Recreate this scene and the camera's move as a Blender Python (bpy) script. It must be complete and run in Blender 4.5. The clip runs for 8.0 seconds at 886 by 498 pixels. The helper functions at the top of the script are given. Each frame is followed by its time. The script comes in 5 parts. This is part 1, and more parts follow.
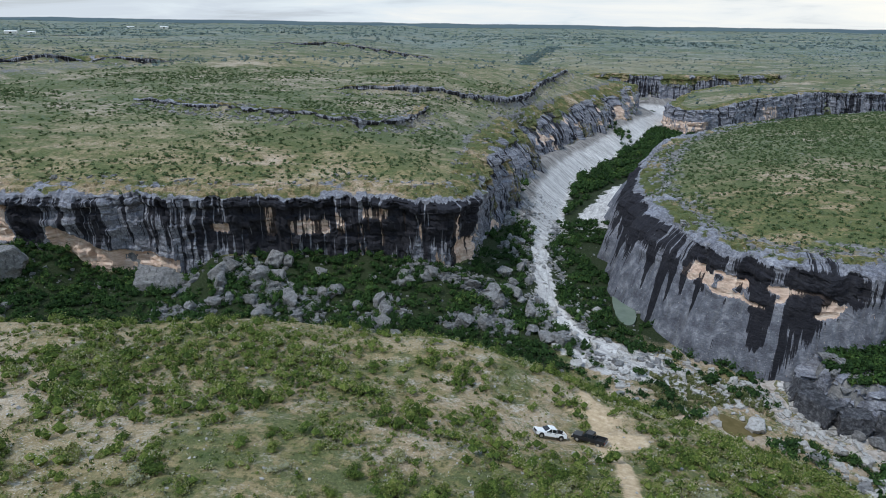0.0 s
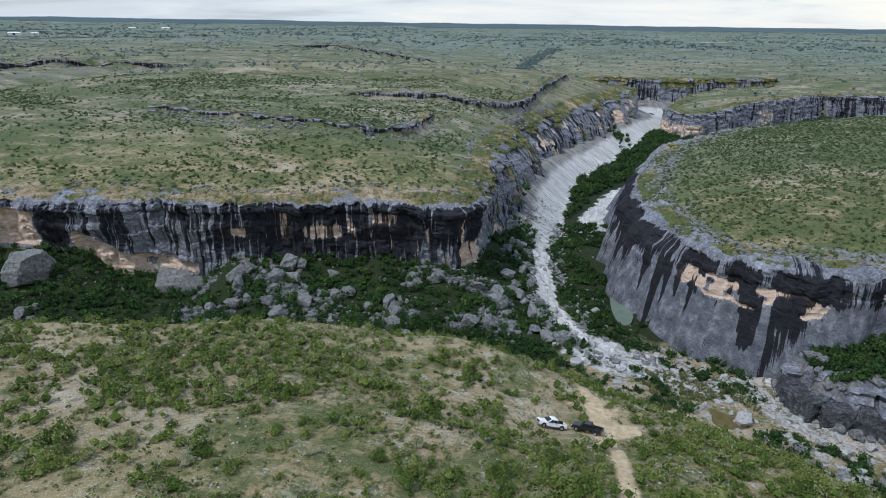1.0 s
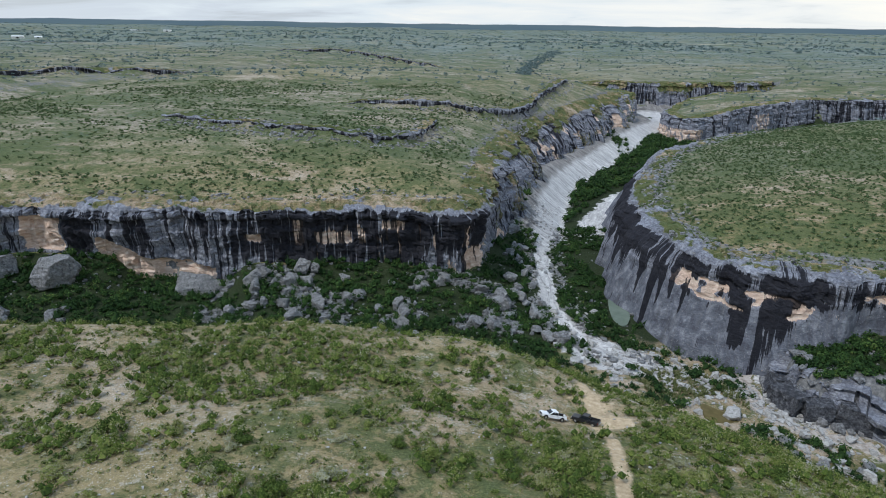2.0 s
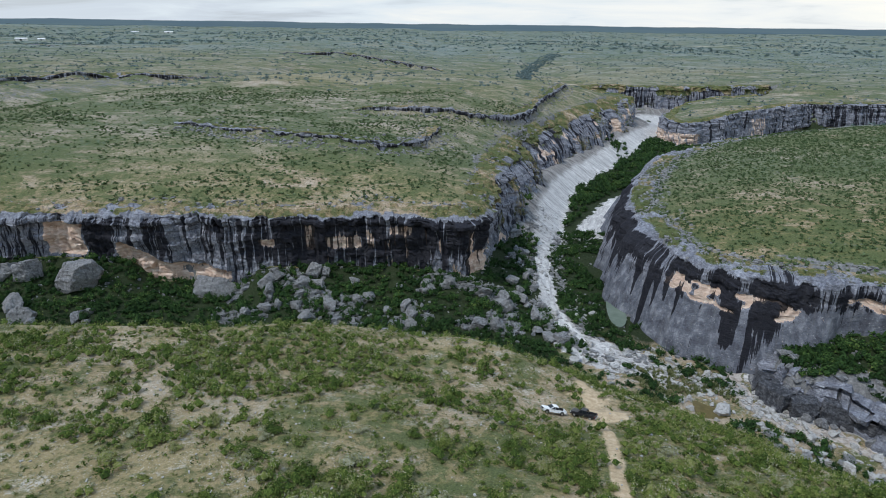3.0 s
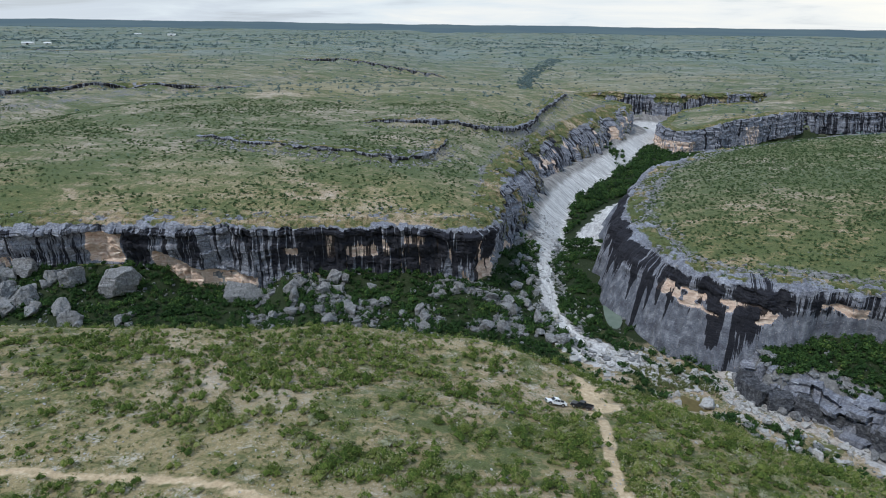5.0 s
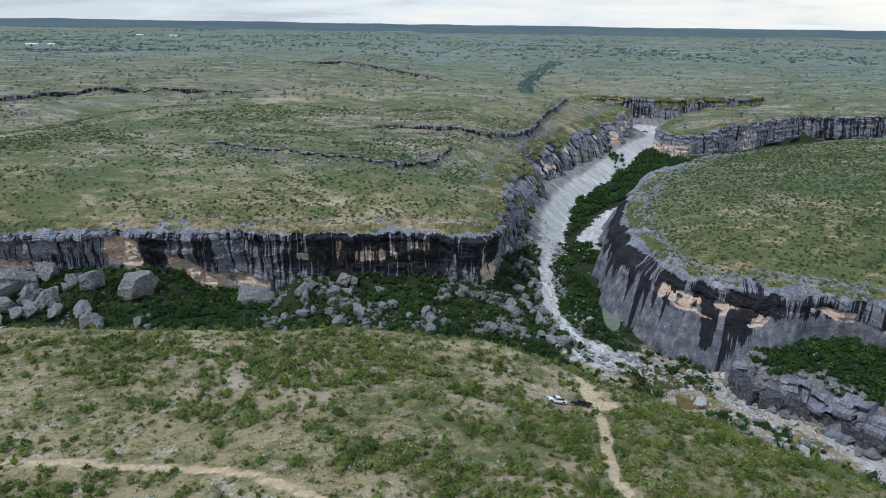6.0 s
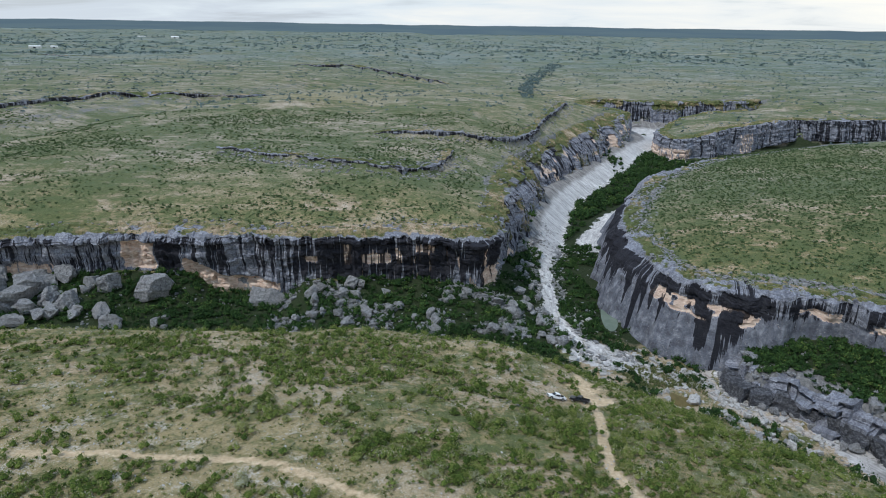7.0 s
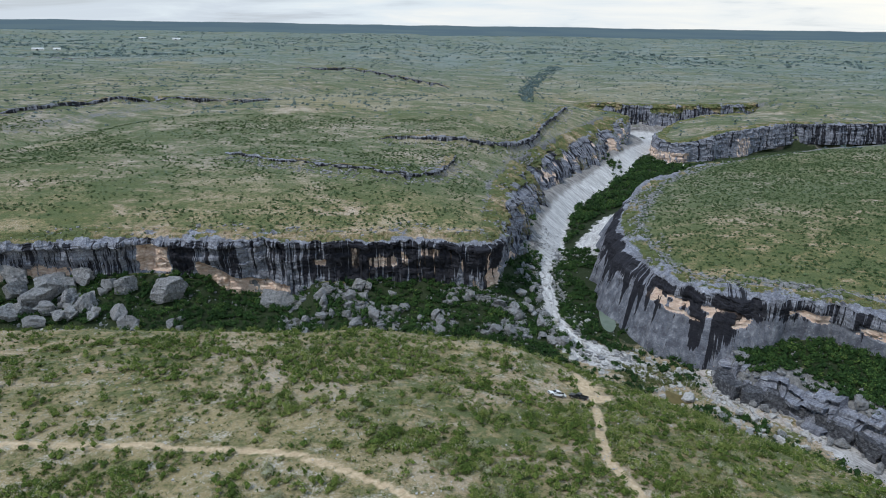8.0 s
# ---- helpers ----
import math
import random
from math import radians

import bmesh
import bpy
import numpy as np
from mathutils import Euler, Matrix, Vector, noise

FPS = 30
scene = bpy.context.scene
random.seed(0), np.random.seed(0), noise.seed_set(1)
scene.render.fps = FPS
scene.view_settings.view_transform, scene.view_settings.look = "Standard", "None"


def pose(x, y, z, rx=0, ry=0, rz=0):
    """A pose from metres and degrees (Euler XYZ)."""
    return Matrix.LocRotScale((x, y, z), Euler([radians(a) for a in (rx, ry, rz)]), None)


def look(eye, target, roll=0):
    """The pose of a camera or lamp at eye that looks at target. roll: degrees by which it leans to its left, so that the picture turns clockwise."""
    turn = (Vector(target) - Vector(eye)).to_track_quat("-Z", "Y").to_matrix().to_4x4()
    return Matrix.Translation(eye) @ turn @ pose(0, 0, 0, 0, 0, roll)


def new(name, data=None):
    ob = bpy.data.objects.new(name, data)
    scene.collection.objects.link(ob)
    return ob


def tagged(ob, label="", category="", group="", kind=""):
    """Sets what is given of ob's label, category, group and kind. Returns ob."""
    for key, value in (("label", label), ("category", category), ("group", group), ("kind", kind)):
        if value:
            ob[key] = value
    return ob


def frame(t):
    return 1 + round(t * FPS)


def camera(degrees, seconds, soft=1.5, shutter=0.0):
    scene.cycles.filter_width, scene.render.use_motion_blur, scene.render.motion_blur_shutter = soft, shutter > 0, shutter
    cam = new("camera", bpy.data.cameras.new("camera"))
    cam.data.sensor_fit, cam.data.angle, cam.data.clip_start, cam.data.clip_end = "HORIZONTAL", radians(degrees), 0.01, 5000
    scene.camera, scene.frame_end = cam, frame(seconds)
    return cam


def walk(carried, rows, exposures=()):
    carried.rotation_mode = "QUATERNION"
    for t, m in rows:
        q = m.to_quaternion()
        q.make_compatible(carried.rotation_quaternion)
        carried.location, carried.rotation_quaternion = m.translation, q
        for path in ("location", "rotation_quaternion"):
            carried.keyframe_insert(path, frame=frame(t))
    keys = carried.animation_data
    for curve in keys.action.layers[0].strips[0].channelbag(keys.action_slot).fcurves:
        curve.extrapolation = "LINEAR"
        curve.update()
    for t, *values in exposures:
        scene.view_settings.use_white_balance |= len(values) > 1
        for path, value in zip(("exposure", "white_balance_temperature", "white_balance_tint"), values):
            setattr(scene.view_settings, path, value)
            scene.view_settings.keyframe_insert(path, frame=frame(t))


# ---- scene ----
cam = camera(72.0, 8.0, soft=0.8)
PATH = [
    (0, (0.22, 5.84, 64.459), (0.281, 7.716, 63.768), 0.7),
    (0.5, (-1.086, 1.197, 66.843), (-1.025, 3.073, 66.151), 0.7),
    (1, (-2.303, -3.665, 69.531), (-2.242, -1.79, 68.839), 0.7),
    (1.5, (-3.574, -8.681, 72.125), (-3.514, -6.805, 71.434), 0.6),
    (3, (-7.307, -23.24, 80.088), (-7.246, -21.364, 79.399), 0.6),
    (3.5, (-8.62, -27.941, 82.676), (-8.559, -26.064, 81.987), 0.6),
    (4, (-9.976, -32.652, 85.316), (-9.915, -30.776, 84.626), 0.6),
    (4.5, (-11.177, -37.14, 87.806), (-11.115, -35.263, 87.118), 0.6),
    (6, (-14.922, -50.729, 95.967), (-14.861, -48.852, 95.279), 0.7),
    (6.5, (-16.094, -55.302, 98.635), (-16.031, -53.425, 97.947), 0.7),
    (7, (-17.073, -59.9, 100.775), (-17.012, -58.023, 100.089), 0.7),
    (7.5, (-18.263, -64.771, 103.482), (-18.201, -62.894, 102.796), 0.7),
    (8, (-19.588, -69.228, 105.862), (-19.526, -67.35, 105.177), 0.7),
]
walk(cam, [(t, look(eye, target, roll)) for t, eye, target, roll in PATH])
scene.view_settings.exposure = 0.0

# ------------------------------------------------------------------ node helpers
def link(tree, src, dst):
    if isinstance(src, (int, float)):
        dst.default_value = src
    elif isinstance(src, tuple):
        dst.default_value = src if len(src) == 4 or dst.type == "VECTOR" else (*src, 1.0)
    else:
        tree.links.new(src, dst)


class Nodes:
    """A few short ways to chain shader nodes."""

    def __init__(self, tree):
        self.t = tree

    def add(self, kind):
        return self.t.nodes.new(kind)

    def noise(self, vec, scale, detail=3.0, rough=0.55, distort=0.0):
        n = self.add("ShaderNodeTexNoise")
        link(self.t, vec, n.inputs["Vector"])
        for key, value in (("Scale", scale), ("Detail", detail), ("Roughness", rough), ("Distortion", distort)):
            n.inputs[key].default_value = value
        return n.outputs["Fac"]

    def cells(self, vec, scale, feature="F1"):
        n = self.add("ShaderNodeTexVoronoi")
        n.feature = feature
        link(self.t, vec, n.inputs["Vector"])
        n.inputs["Scale"].default_value = scale
        return n.outputs["Distance"]

    def math(self, op, a, b=0.0):
        n = self.add("ShaderNodeMath")
        n.operation = op
        link(self.t, a, n.inputs[0])
        link(self.t, b, n.inputs[1])
        return n.outputs[0]

    def step(self, x, lo, hi):
        n = self.add("ShaderNodeMapRange")
        n.interpolation_type = "SMOOTHSTEP"
        link(self.t, x, n.inputs["Value"])
        n.inputs["From Min"].default_value, n.inputs["From Max"].default_value = lo, hi
        return n.outputs["Result"]

    def mix(self, fac, a, b, mode="MIX"):
        n = self.add("ShaderNodeMix")
        n.data_type, n.blend_type = "RGBA", mode
        link(self.t, fac, n.inputs["Factor"])
        link(self.t, a, n.inputs[6])
        link(self.t, b, n.inputs[7])
        return n.outputs[2]

    def ramp(self, fac, stops):
        n = self.add("ShaderNodeValToRGB")
        link(self.t, fac, n.inputs["Fac"])
        e = n.color_ramp.elements
        while len(e) < len(stops):
            e.new(0.5)
        for el, (at, col) in zip(e, stops):
            el.position, el.color = at, (*col, 1.0)
        return n.outputs["Color"]

    def attr(self, name):
        n = self.add("ShaderNodeAttribute")
        n.attribute_name = name
        return n.outputs["Fac"]

    def attrvec(self, name):
        n = self.add("ShaderNodeAttribute")
        n.attribute_name = name
        return n.outputs["Vector"]

    def pos(self):
        return self.add("ShaderNodeNewGeometry").outputs["Position"]

    def island(self):
        return self.add("ShaderNodeNewGeometry").outputs["Random Per Island"]

    def random(self):
        return self.add("ShaderNodeObjectInfo").outputs["Random"]

    def local(self):
        return self.add("ShaderNodeTexCoord").outputs["Object"]

    def scaled(self, vec, sx, sy, sz):
        n = self.add("ShaderNodeMapping")
        link(self.t, vec, n.inputs["Vector"])
        n.inputs["Scale"].default_value = (sx, sy, sz)
        return n.outputs["Vector"]

    def bump(self, height, strength, distance):
        n = self.add("ShaderNodeBump")
        link(self.t, height, n.inputs["Height"])
        n.inputs["Strength"].default_value, n.inputs["Distance"].default_value = strength, distance
        return n.outputs["Normal"]


def material(name, make, gloss=0.10):
    """make(nodes) gives colour, roughness and, if wanted, a normal."""
    m = bpy.data.materials.new(name)
    m.use_nodes = True
    g = Nodes(m.node_tree)
    b = m.node_tree.nodes["Principled BSDF"]
    colour, rough, *rest = make(g)
    link(g.t, colour, b.inputs["Base Color"])
    link(g.t, rough, b.inputs["Roughness"])
    b.inputs["Specular IOR Level"].default_value = gloss
    if rest and rest[0] is not None:
        link(g.t, rest[0], b.inputs["Normal"])
    return m


# ------------------------------------------------------------------ sky and sun
SUN_EL, SUN_AZ = radians(56), radians(238)
world = bpy.data.worlds.new("overcast_sky")
scene.world = world
world.use_nodes = True
g = Nodes(world.node_tree)
sky = g.add("ShaderNodeTexSky")
sky.sky_type, sky.sun_disc, sky.sun_elevation, sky.sun_rotation = "NISHITA", False, SUN_EL, SUN_AZ
sky.air_density, sky.dust_density = 1.0, 2.0
way = g.add("ShaderNodeTexCoord").outputs["Generated"]
split = g.add("ShaderNodeSeparateXYZ")
link(g.t, way, split.inputs[0])
up = split.outputs["Z"]
clear = g.mix(1.0, sky.outputs["Color"], (0.1, 0.1, 0.1), "MULTIPLY")
lumps = g.noise(g.scaled(way, 3.0, 3.0, 26.0), 1.6, 6.0, 0.55, 0.4)
east = g.math("ADD", g.math("MULTIPLY", split.outputs["X"], 0.45), lumps)
cloud = g.ramp(east, [(0.30, (0.68, 0.76, 0.85)), (0.46, (0.79, 0.88, 0.95)), (0.62, (0.90, 0.945, 0.965)), (0.9, (1.08, 1.07, 1.0))])
cover = g.step(lumps, 0.25, 0.45)
open_sky = g.mix(g.step(up, 0.10, 0.7), (1.10, 1.10, 1.10), (0.56, 0.79, 1.15))
cloud = g.mix(1.0, cloud, open_sky, "MULTIPLY")
heaven = g.mix(g.math("ADD", g.math("MULTIPLY", cover, 0.25), 0.72), clear, cloud)
# land beyond the ground sheet glows in the backdrop, coloured as blue haze
land = g.mix(g.step(g.noise(g.scaled(way, 5, 5, 160), 2.0, 4.0), 0.35, 0.65), (0.110, 0.176, 0.235), (0.130, 0.200, 0.245))
hills = g.math("MULTIPLY", g.math("SUBTRACT", g.noise(g.scaled(way, 9, 9, 0), 1.0, 4.0), 0.45), 0.006)
hills = g.math("ADD", hills, g.math("SUBTRACT", 0.0012, g.math("MULTIPLY", split.outputs["X"], 0.0026)))
colour = g.mix(g.step(g.math("SUBTRACT", up, hills), -0.0006, 0.0008), land, heaven)
link(g.t, colour, world.node_tree.nodes["Background"].inputs["Color"])
world.node_tree.nodes["Background"].inputs["Strength"].default_value = 0.88

sun = new("sun", bpy.data.lights.new("sun", "SUN"))
sun.data.energy, sun.data.angle, sun.data.color = 2.3, radians(5), (0.97, 0.975, 0.96)
sun.matrix_world = look((0, 0, 0), (-math.sin(SUN_AZ) * math.cos(SUN_EL), -math.cos(SUN_AZ) * math.cos(SUN_EL), -math.sin(SUN_EL)))
sun.location = (0, 0, 300)


# ------------------------------------------------------------------ materials
def turf(g, p, bare, straw):
    """Green patches, straw and stony soil of the tableland, drawn out along the benches."""
    q = g.scaled(p, 0.62, 1.0, 1.0)
    fine, mid, wide = g.noise(p, 2.2, 5.0, 0.65), g.noise(q, 0.13, 7.0, 0.64), g.noise(q, 0.03, 4.0, 0.55)
    cover = g.math("ADD", g.math("MULTIPLY", mid, 0.55), g.math("MULTIPLY", wide, 0.45))
    cover = g.math("ADD", cover, g.math("ADD", g.math("MULTIPLY", bare, 0.055), g.math("MULTIPLY", straw, 0.03)))
    col = g.ramp(cover, [(0.40, (0.070, 0.098, 0.034)), (0.470, (0.142, 0.142, 0.056)), (0.53, (0.246, 0.194, 0.104)), (0.585, (0.345, 0.262, 0.174)), (0.65, (0.46, 0.37, 0.28))])
    open_soil = g.step(cover, 0.50, 0.60)
    col = g.mix(0.75, col, g.ramp(fine, [(0.28, (0.50, 0.49, 0.47)), (0.5, (0.98, 0.98, 0.98)), (0.7, (1.45, 1.43, 1.40))]), "MULTIPLY")
    col = g.mix(g.math("MULTIPLY", straw, g.step(mid, 0.34, 0.52)), col, (0.285, 0.228, 0.118))
    # blue-grey haze of the distance, mixed into the ground colour
    col = g.mix(g.math("MULTIPLY", g.attr("hazed"), g.math("ADD", 0.45, g.math("MULTIPLY", g.step(g.noise(p, 0.009, 6.0, 0.62), 0.32, 0.54), 0.5))), col, (0.166, 0.218, 0.212))
    tuft = g.math("MULTIPLY", g.step(g.noise(p, 0.8, 5.0, 0.7), 0.50, 0.60), g.math("SUBTRACT", 0.75, g.math("MULTIPLY", open_soil, 0.5)))
    col = g.mix(tuft, col, (0.058, 0.070, 0.026))
    low_bush = g.step(g.math("ADD", g.noise(p, 0.42, 5.0, 0.66), g.math("MULTIPLY", g.math("SUBTRACT", 0.53, cover), 0.9)), 0.50, 0.58)
    col = g.mix(g.math("MULTIPLY", low_bush, g.math("SUBTRACT", 0.78, g.math("MULTIPLY", g.step(straw, 0.3, 1.2), 0.5))), col, g.ramp(fine, [(0.35, (0.060, 0.080, 0.030)), (0.65, (0.136, 0.150, 0.066))]))
    gravel = g.math("MULTIPLY", g.step(g.noise(q, 0.2, 5.0, 0.65), 0.53, 0.62), g.math("MULTIPLY", g.step(cover, 0.45, 0.53), g.step(bare, -0.3, 0.7)))
    col = g.mix(g.math("MULTIPLY", gravel, g.step(g.noise(p, 1.7, 5.0, 0.75), 0.46, 0.56)), col, (0.44, 0.40, 0.335))
    col = g.mix(0.8, col, g.ramp(g.noise(p, 5.5, 4.0, 0.75), [(0.32, (0.50, 0.50, 0.50)), (0.5, (1.0, 1.0, 1.0)), (0.68, (1.5, 1.48, 1.46))]), "MULTIPLY")
    pebble = g.step(g.noise(p, 2.6, 3.0, 0.7), 0.59, 0.66)
    return g.mix(g.math("MULTIPLY", pebble, g.math("ADD", g.math("MULTIPLY", open_soil, 0.60), 0.10)), col, (0.60, 0.57, 0.51)), open_soil, fine


def ground_look(g):
    p = g.pos()
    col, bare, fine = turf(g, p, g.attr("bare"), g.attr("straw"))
    # scattered pale stones and stony terraces
    stones = g.step(g.cells(p, 1.3), 0.20, 0.13)
    col = g.mix(g.math("MULTIPLY", stones, g.math("MULTIPLY", bare, 0.8)), col, (0.50, 0.47, 0.42))
    rock = g.ramp(g.noise(p, 0.8, 6.0, 0.7), [(0.3, (0.08, 0.079, 0.08)), (0.5, (0.17, 0.167, 0.163)), (0.7, (0.31, 0.30, 0.285))])
    col = g.mix(g.step(g.math("ADD", g.attr("rocky"), g.math("MULTIPLY", g.noise(p, 0.35, 5.0, 0.65), 0.9)), 0.80, 0.98), col, rock)
    # lush valley floor, its colour darkened for the shade under the thickets
    lush_shade = g.step(g.math("ADD", g.attr("lush_shade"), g.math("MULTIPLY", g.noise(p, 0.12, 4.0), 0.8)), 0.75, 1.0)
    col = g.mix(lush_shade, col, g.ramp(fine, [(0.3, (0.014, 0.022, 0.009)), (0.55, (0.030, 0.042, 0.018)), (0.75, (0.10, 0.10, 0.07))]))
    # washed limestone of the river bed
    edge = g.math("ADD", g.attr("bed"), g.math("MULTIPLY", g.math("SUBTRACT", g.noise(p, 0.16, 6.0, 0.7), 0.5), 16.0))
    flow = g.noise(g.scaled(g.attrvec("stream"), 0.07, 0.28, 1.0), 1.0, 8.0, 0.70, 1.6)
    pale = g.ramp(flow, [(0.28, (0.25, 0.235, 0.226)), (0.42, (0.42, 0.398, 0.382)), (0.54, (0.57, 0.545, 0.52)), (0.68, (0.78, 0.755, 0.72))])
    pale = g.mix(g.math("MULTIPLY", g.step(g.noise(p, 0.55, 6.0, 0.75), 0.5, 0.64), 0.6), pale, (0.24, 0.225, 0.215))
    shade = g.ramp(g.noise(g.scaled(g.attrvec("stream"), 0.12, 0.4, 1.0), 1.0, 8.0, 0.70, 1.4), [(0.34, (0.10, 0.092, 0.086)), (0.5, (0.23, 0.214, 0.20)), (0.68, (0.40, 0.375, 0.355))])
    washed = g.math("ADD", g.attr("wash"), g.math("MULTIPLY", g.math("SUBTRACT", g.noise(p, 0.09, 5.0, 0.65), 0.5), 1.1))
    pale = g.mix(g.step(washed, 0.2, 0.75), shade, pale)
    col = g.mix(g.step(edge, -0.6, 0.6), col, pale)
    # sand and gravel below the low bench
    sandy = g.math("ADD", g.attr("sand"), g.math("MULTIPLY", g.math("SUBTRACT", g.noise(p, 0.22, 6.0, 0.7), 0.5), 7.0))
    sand = g.ramp(g.noise(p, 0.7, 7.0, 0.7), [(0.3, (0.18, 0.148, 0.12)), (0.5, (0.40, 0.345, 0.295)), (0.7, (0.58, 0.53, 0.48))])
    col = g.mix(g.step(sandy, -0.3, 0.5), col, sand)
    # two dirt tracks
    track = g.math("ADD", g.attr("track"), g.math("MULTIPLY", g.math("SUBTRACT", g.noise(p, 0.35, 6.0, 0.72), 0.5), 2.2))
    dirt = g.ramp(g.noise(p, 0.9, 6.0, 0.7), [(0.3, (0.36, 0.26, 0.155)), (0.55, (0.54, 0.41, 0.265)), (0.75, (0.68, 0.57, 0.42))])
    col = g.mix(g.step(track, -0.25, 0.45), col, dirt)
    relief = g.math("ADD", g.math("MULTIPLY", fine, 0.35), g.noise(p, 0.7, 5.0, 0.7))
    return col, 0.95, g.bump(relief, 0.6, 0.5)


def cliff_look(g):
    p, w = g.pos(), g.attrvec("wall")
    grain = g.noise(p, 1.3, 7.0, 0.7)
    grey = g.ramp(g.math("ADD", g.math("MULTIPLY", grain, 0.6), g.math("MULTIPLY", g.noise(g.scaled(w, 0.3, 0.12, 0.0), 1.0, 5.0, 0.65), 0.4)), [(0.34, (0.070, 0.071, 0.084)), (0.45, (0.162, 0.168, 0.198)), (0.56, (0.295, 0.302, 0.335)), (0.68, (0.49, 0.495, 0.515))])
    strata = g.noise(g.scaled(w, 0.02, 1.0, 0.0), 0.9, 5.0, 0.7)
    grey = g.mix(g.math("MULTIPLY", g.step(strata, 0.50, 0.60), 0.4), grey, (0.10, 0.099, 0.104))
    pale = g.ramp(g.noise(g.scaled(w, 0.35, 0.22, 0.0), 1.0, 7.0, 0.68, 0.3), [(0.36, (0.092, 0.096, 0.115)), (0.52, (0.158, 0.166, 0.194)), (0.66, (0.29, 0.30, 0.328))])
    pale = g.mix(g.math("MULTIPLY", g.step(g.noise(p, 1.4, 4.0, 0.7), 0.60, 0.68), 0.7), pale, (0.46, 0.45, 0.435))
    pale = g.mix(g.math("MULTIPLY", g.step(g.noise(g.scaled(w, 0.9, 0.06, 0.0), 1.0, 4.0, 0.6), 0.52, 0.66), 0.35), pale, (0.17, 0.168, 0.17))
    col = g.mix(g.attr("smooth"), grey, pale)
    tan = g.ramp(g.noise(g.scaled(w, 0.25, 0.8, 0.0), 1.0, 6.0, 0.65), [(0.3, (0.48, 0.335, 0.262)), (0.5, (0.64, 0.475, 0.372)), (0.7, (0.80, 0.69, 0.585))])
    ragged = g.math("MULTIPLY", g.math("SUBTRACT", g.noise(g.scaled(w, 1.3, 0.35, 0.0), 0.45, 6.0, 0.72), 0.5), 2.5)
    col = g.mix(g.step(g.math("ADD", g.attr("tan"), ragged), 0.42, 0.56), col, tan)
    zones = g.noise(g.scaled(w, 0.13, 0.045, 0.0), 1.0, 3.0, 0.5, 0.3)
    runs = g.noise(g.scaled(w, 0.42, 0.028, 0.0), 1.0, 4.0, 0.6, 0.25)
    thin = g.noise(g.scaled(w, 1.7, 0.035, 0.0), 1.0, 3.0, 0.6)
    stain = g.math("ADD", g.math("ADD", g.math("MULTIPLY", zones, 0.45), g.math("MULTIPLY", runs, 0.95)), g.math("ADD", g.math("MULTIPLY", thin, 0.40), g.attr("stain")))
    stain = g.math("ADD", stain, g.math("MULTIPLY", g.math("SUBTRACT", grain, 0.5), 0.16))
    col = g.mix(g.math("MULTIPLY", g.step(stain, 0.985, 1.045), 0.92), col, (0.0125, 0.0122, 0.0165))
    green = g.step(g.math("ADD", g.attr("green"), g.math("MULTIPLY", g.noise(p, 0.4, 6.0, 0.75), 0.9)), 0.85, 0.98)
    col = g.mix(green, col, turf(g, p, -0.3, 0.0)[0])
    crack = g.math("ADD", g.math("MULTIPLY", grain, 0.8), g.noise(g.scaled(w, 0.5, 0.9, 0.0), 1.0, 5.0, 0.7))
    return col, 0.92, g.bump(crack, 0.9, 0.6)


def rock_look(g):
    p = g.pos()
    grain = g.noise(p, 1.1, 7.0, 0.7)
    col = g.ramp(grain, [(0.28, (0.095, 0.094, 0.096)), (0.45, (0.215, 0.213, 0.214)), (0.60, (0.37, 0.366, 0.362)), (0.76, (0.57, 0.56, 0.545))])
    col = g.mix(g.math("MULTIPLY", g.random(), 0.5), col, (0.36, 0.352, 0.345))
    col = g.mix(g.math("MULTIPLY", g.step(g.noise(g.scaled(p, 1, 1, 0.25), 0.9, 4.0, 0.6), 0.56, 0.68), 0.6), col, (0.07, 0.07, 0.076))
    col = g.mix(g.math("MULTIPLY", g.step(g.noise(g.scaled(p, 0.5, 0.5, 3.0), 0.8, 4.0, 0.6), 0.55, 0.66), 0.22), col, (0.10, 0.10, 0.105))
    return col, 0.92, g.bump(g.noise(p, 1.4, 8.0, 0.75), 1.0, 1.2)


def dark_rock_look(g):
    p = g.pos()
    col = g.ramp(g.noise(p, 0.9, 8.0, 0.72), [(0.30, (0.034, 0.035, 0.041)), (0.46, (0.095, 0.097, 0.108)), (0.60, (0.19, 0.192, 0.204)), (0.76, (0.42, 0.415, 0.41))])
    col = g.mix(g.math("MULTIPLY", g.step(g.noise(g.scaled(p, 0.3, 0.3, 2.2), 0.9, 4.0, 0.6), 0.54, 0.62), 0.6), col, (0.055, 0.055, 0.060))
    return col, 0.92, g.bump(g.noise(p, 1.2, 8.0, 0.75), 1.0, 1.4)


def pale_rock_look(g):
    p = g.pos()
    col = g.ramp(g.noise(p, 1.3, 7.0, 0.7), [(0.28, (0.17, 0.165, 0.155)), (0.45, (0.34, 0.325, 0.305)), (0.62, (0.47, 0.455, 0.43)), (0.8, (0.56, 0.55, 0.52))])
    return col, 0.92, g.bump(g.noise(p, 2.4, 6.0, 0.7), 0.6, 0.3)


def leaf_look(stops, grain_scale=4.0):
    def make(g):
        tone = g.math("ADD", g.math("MULTIPLY", g.attr("tint"), 0.75), g.math("MULTIPLY", g.island(), 0.25))
        grain = g.math("MULTIPLY", g.math("SUBTRACT", g.noise(g.pos(), grain_scale, 3.0, 0.7), 0.5), 1.5)
        return g.ramp(g.math("ADD", tone, grain), stops), 0.8
    return make


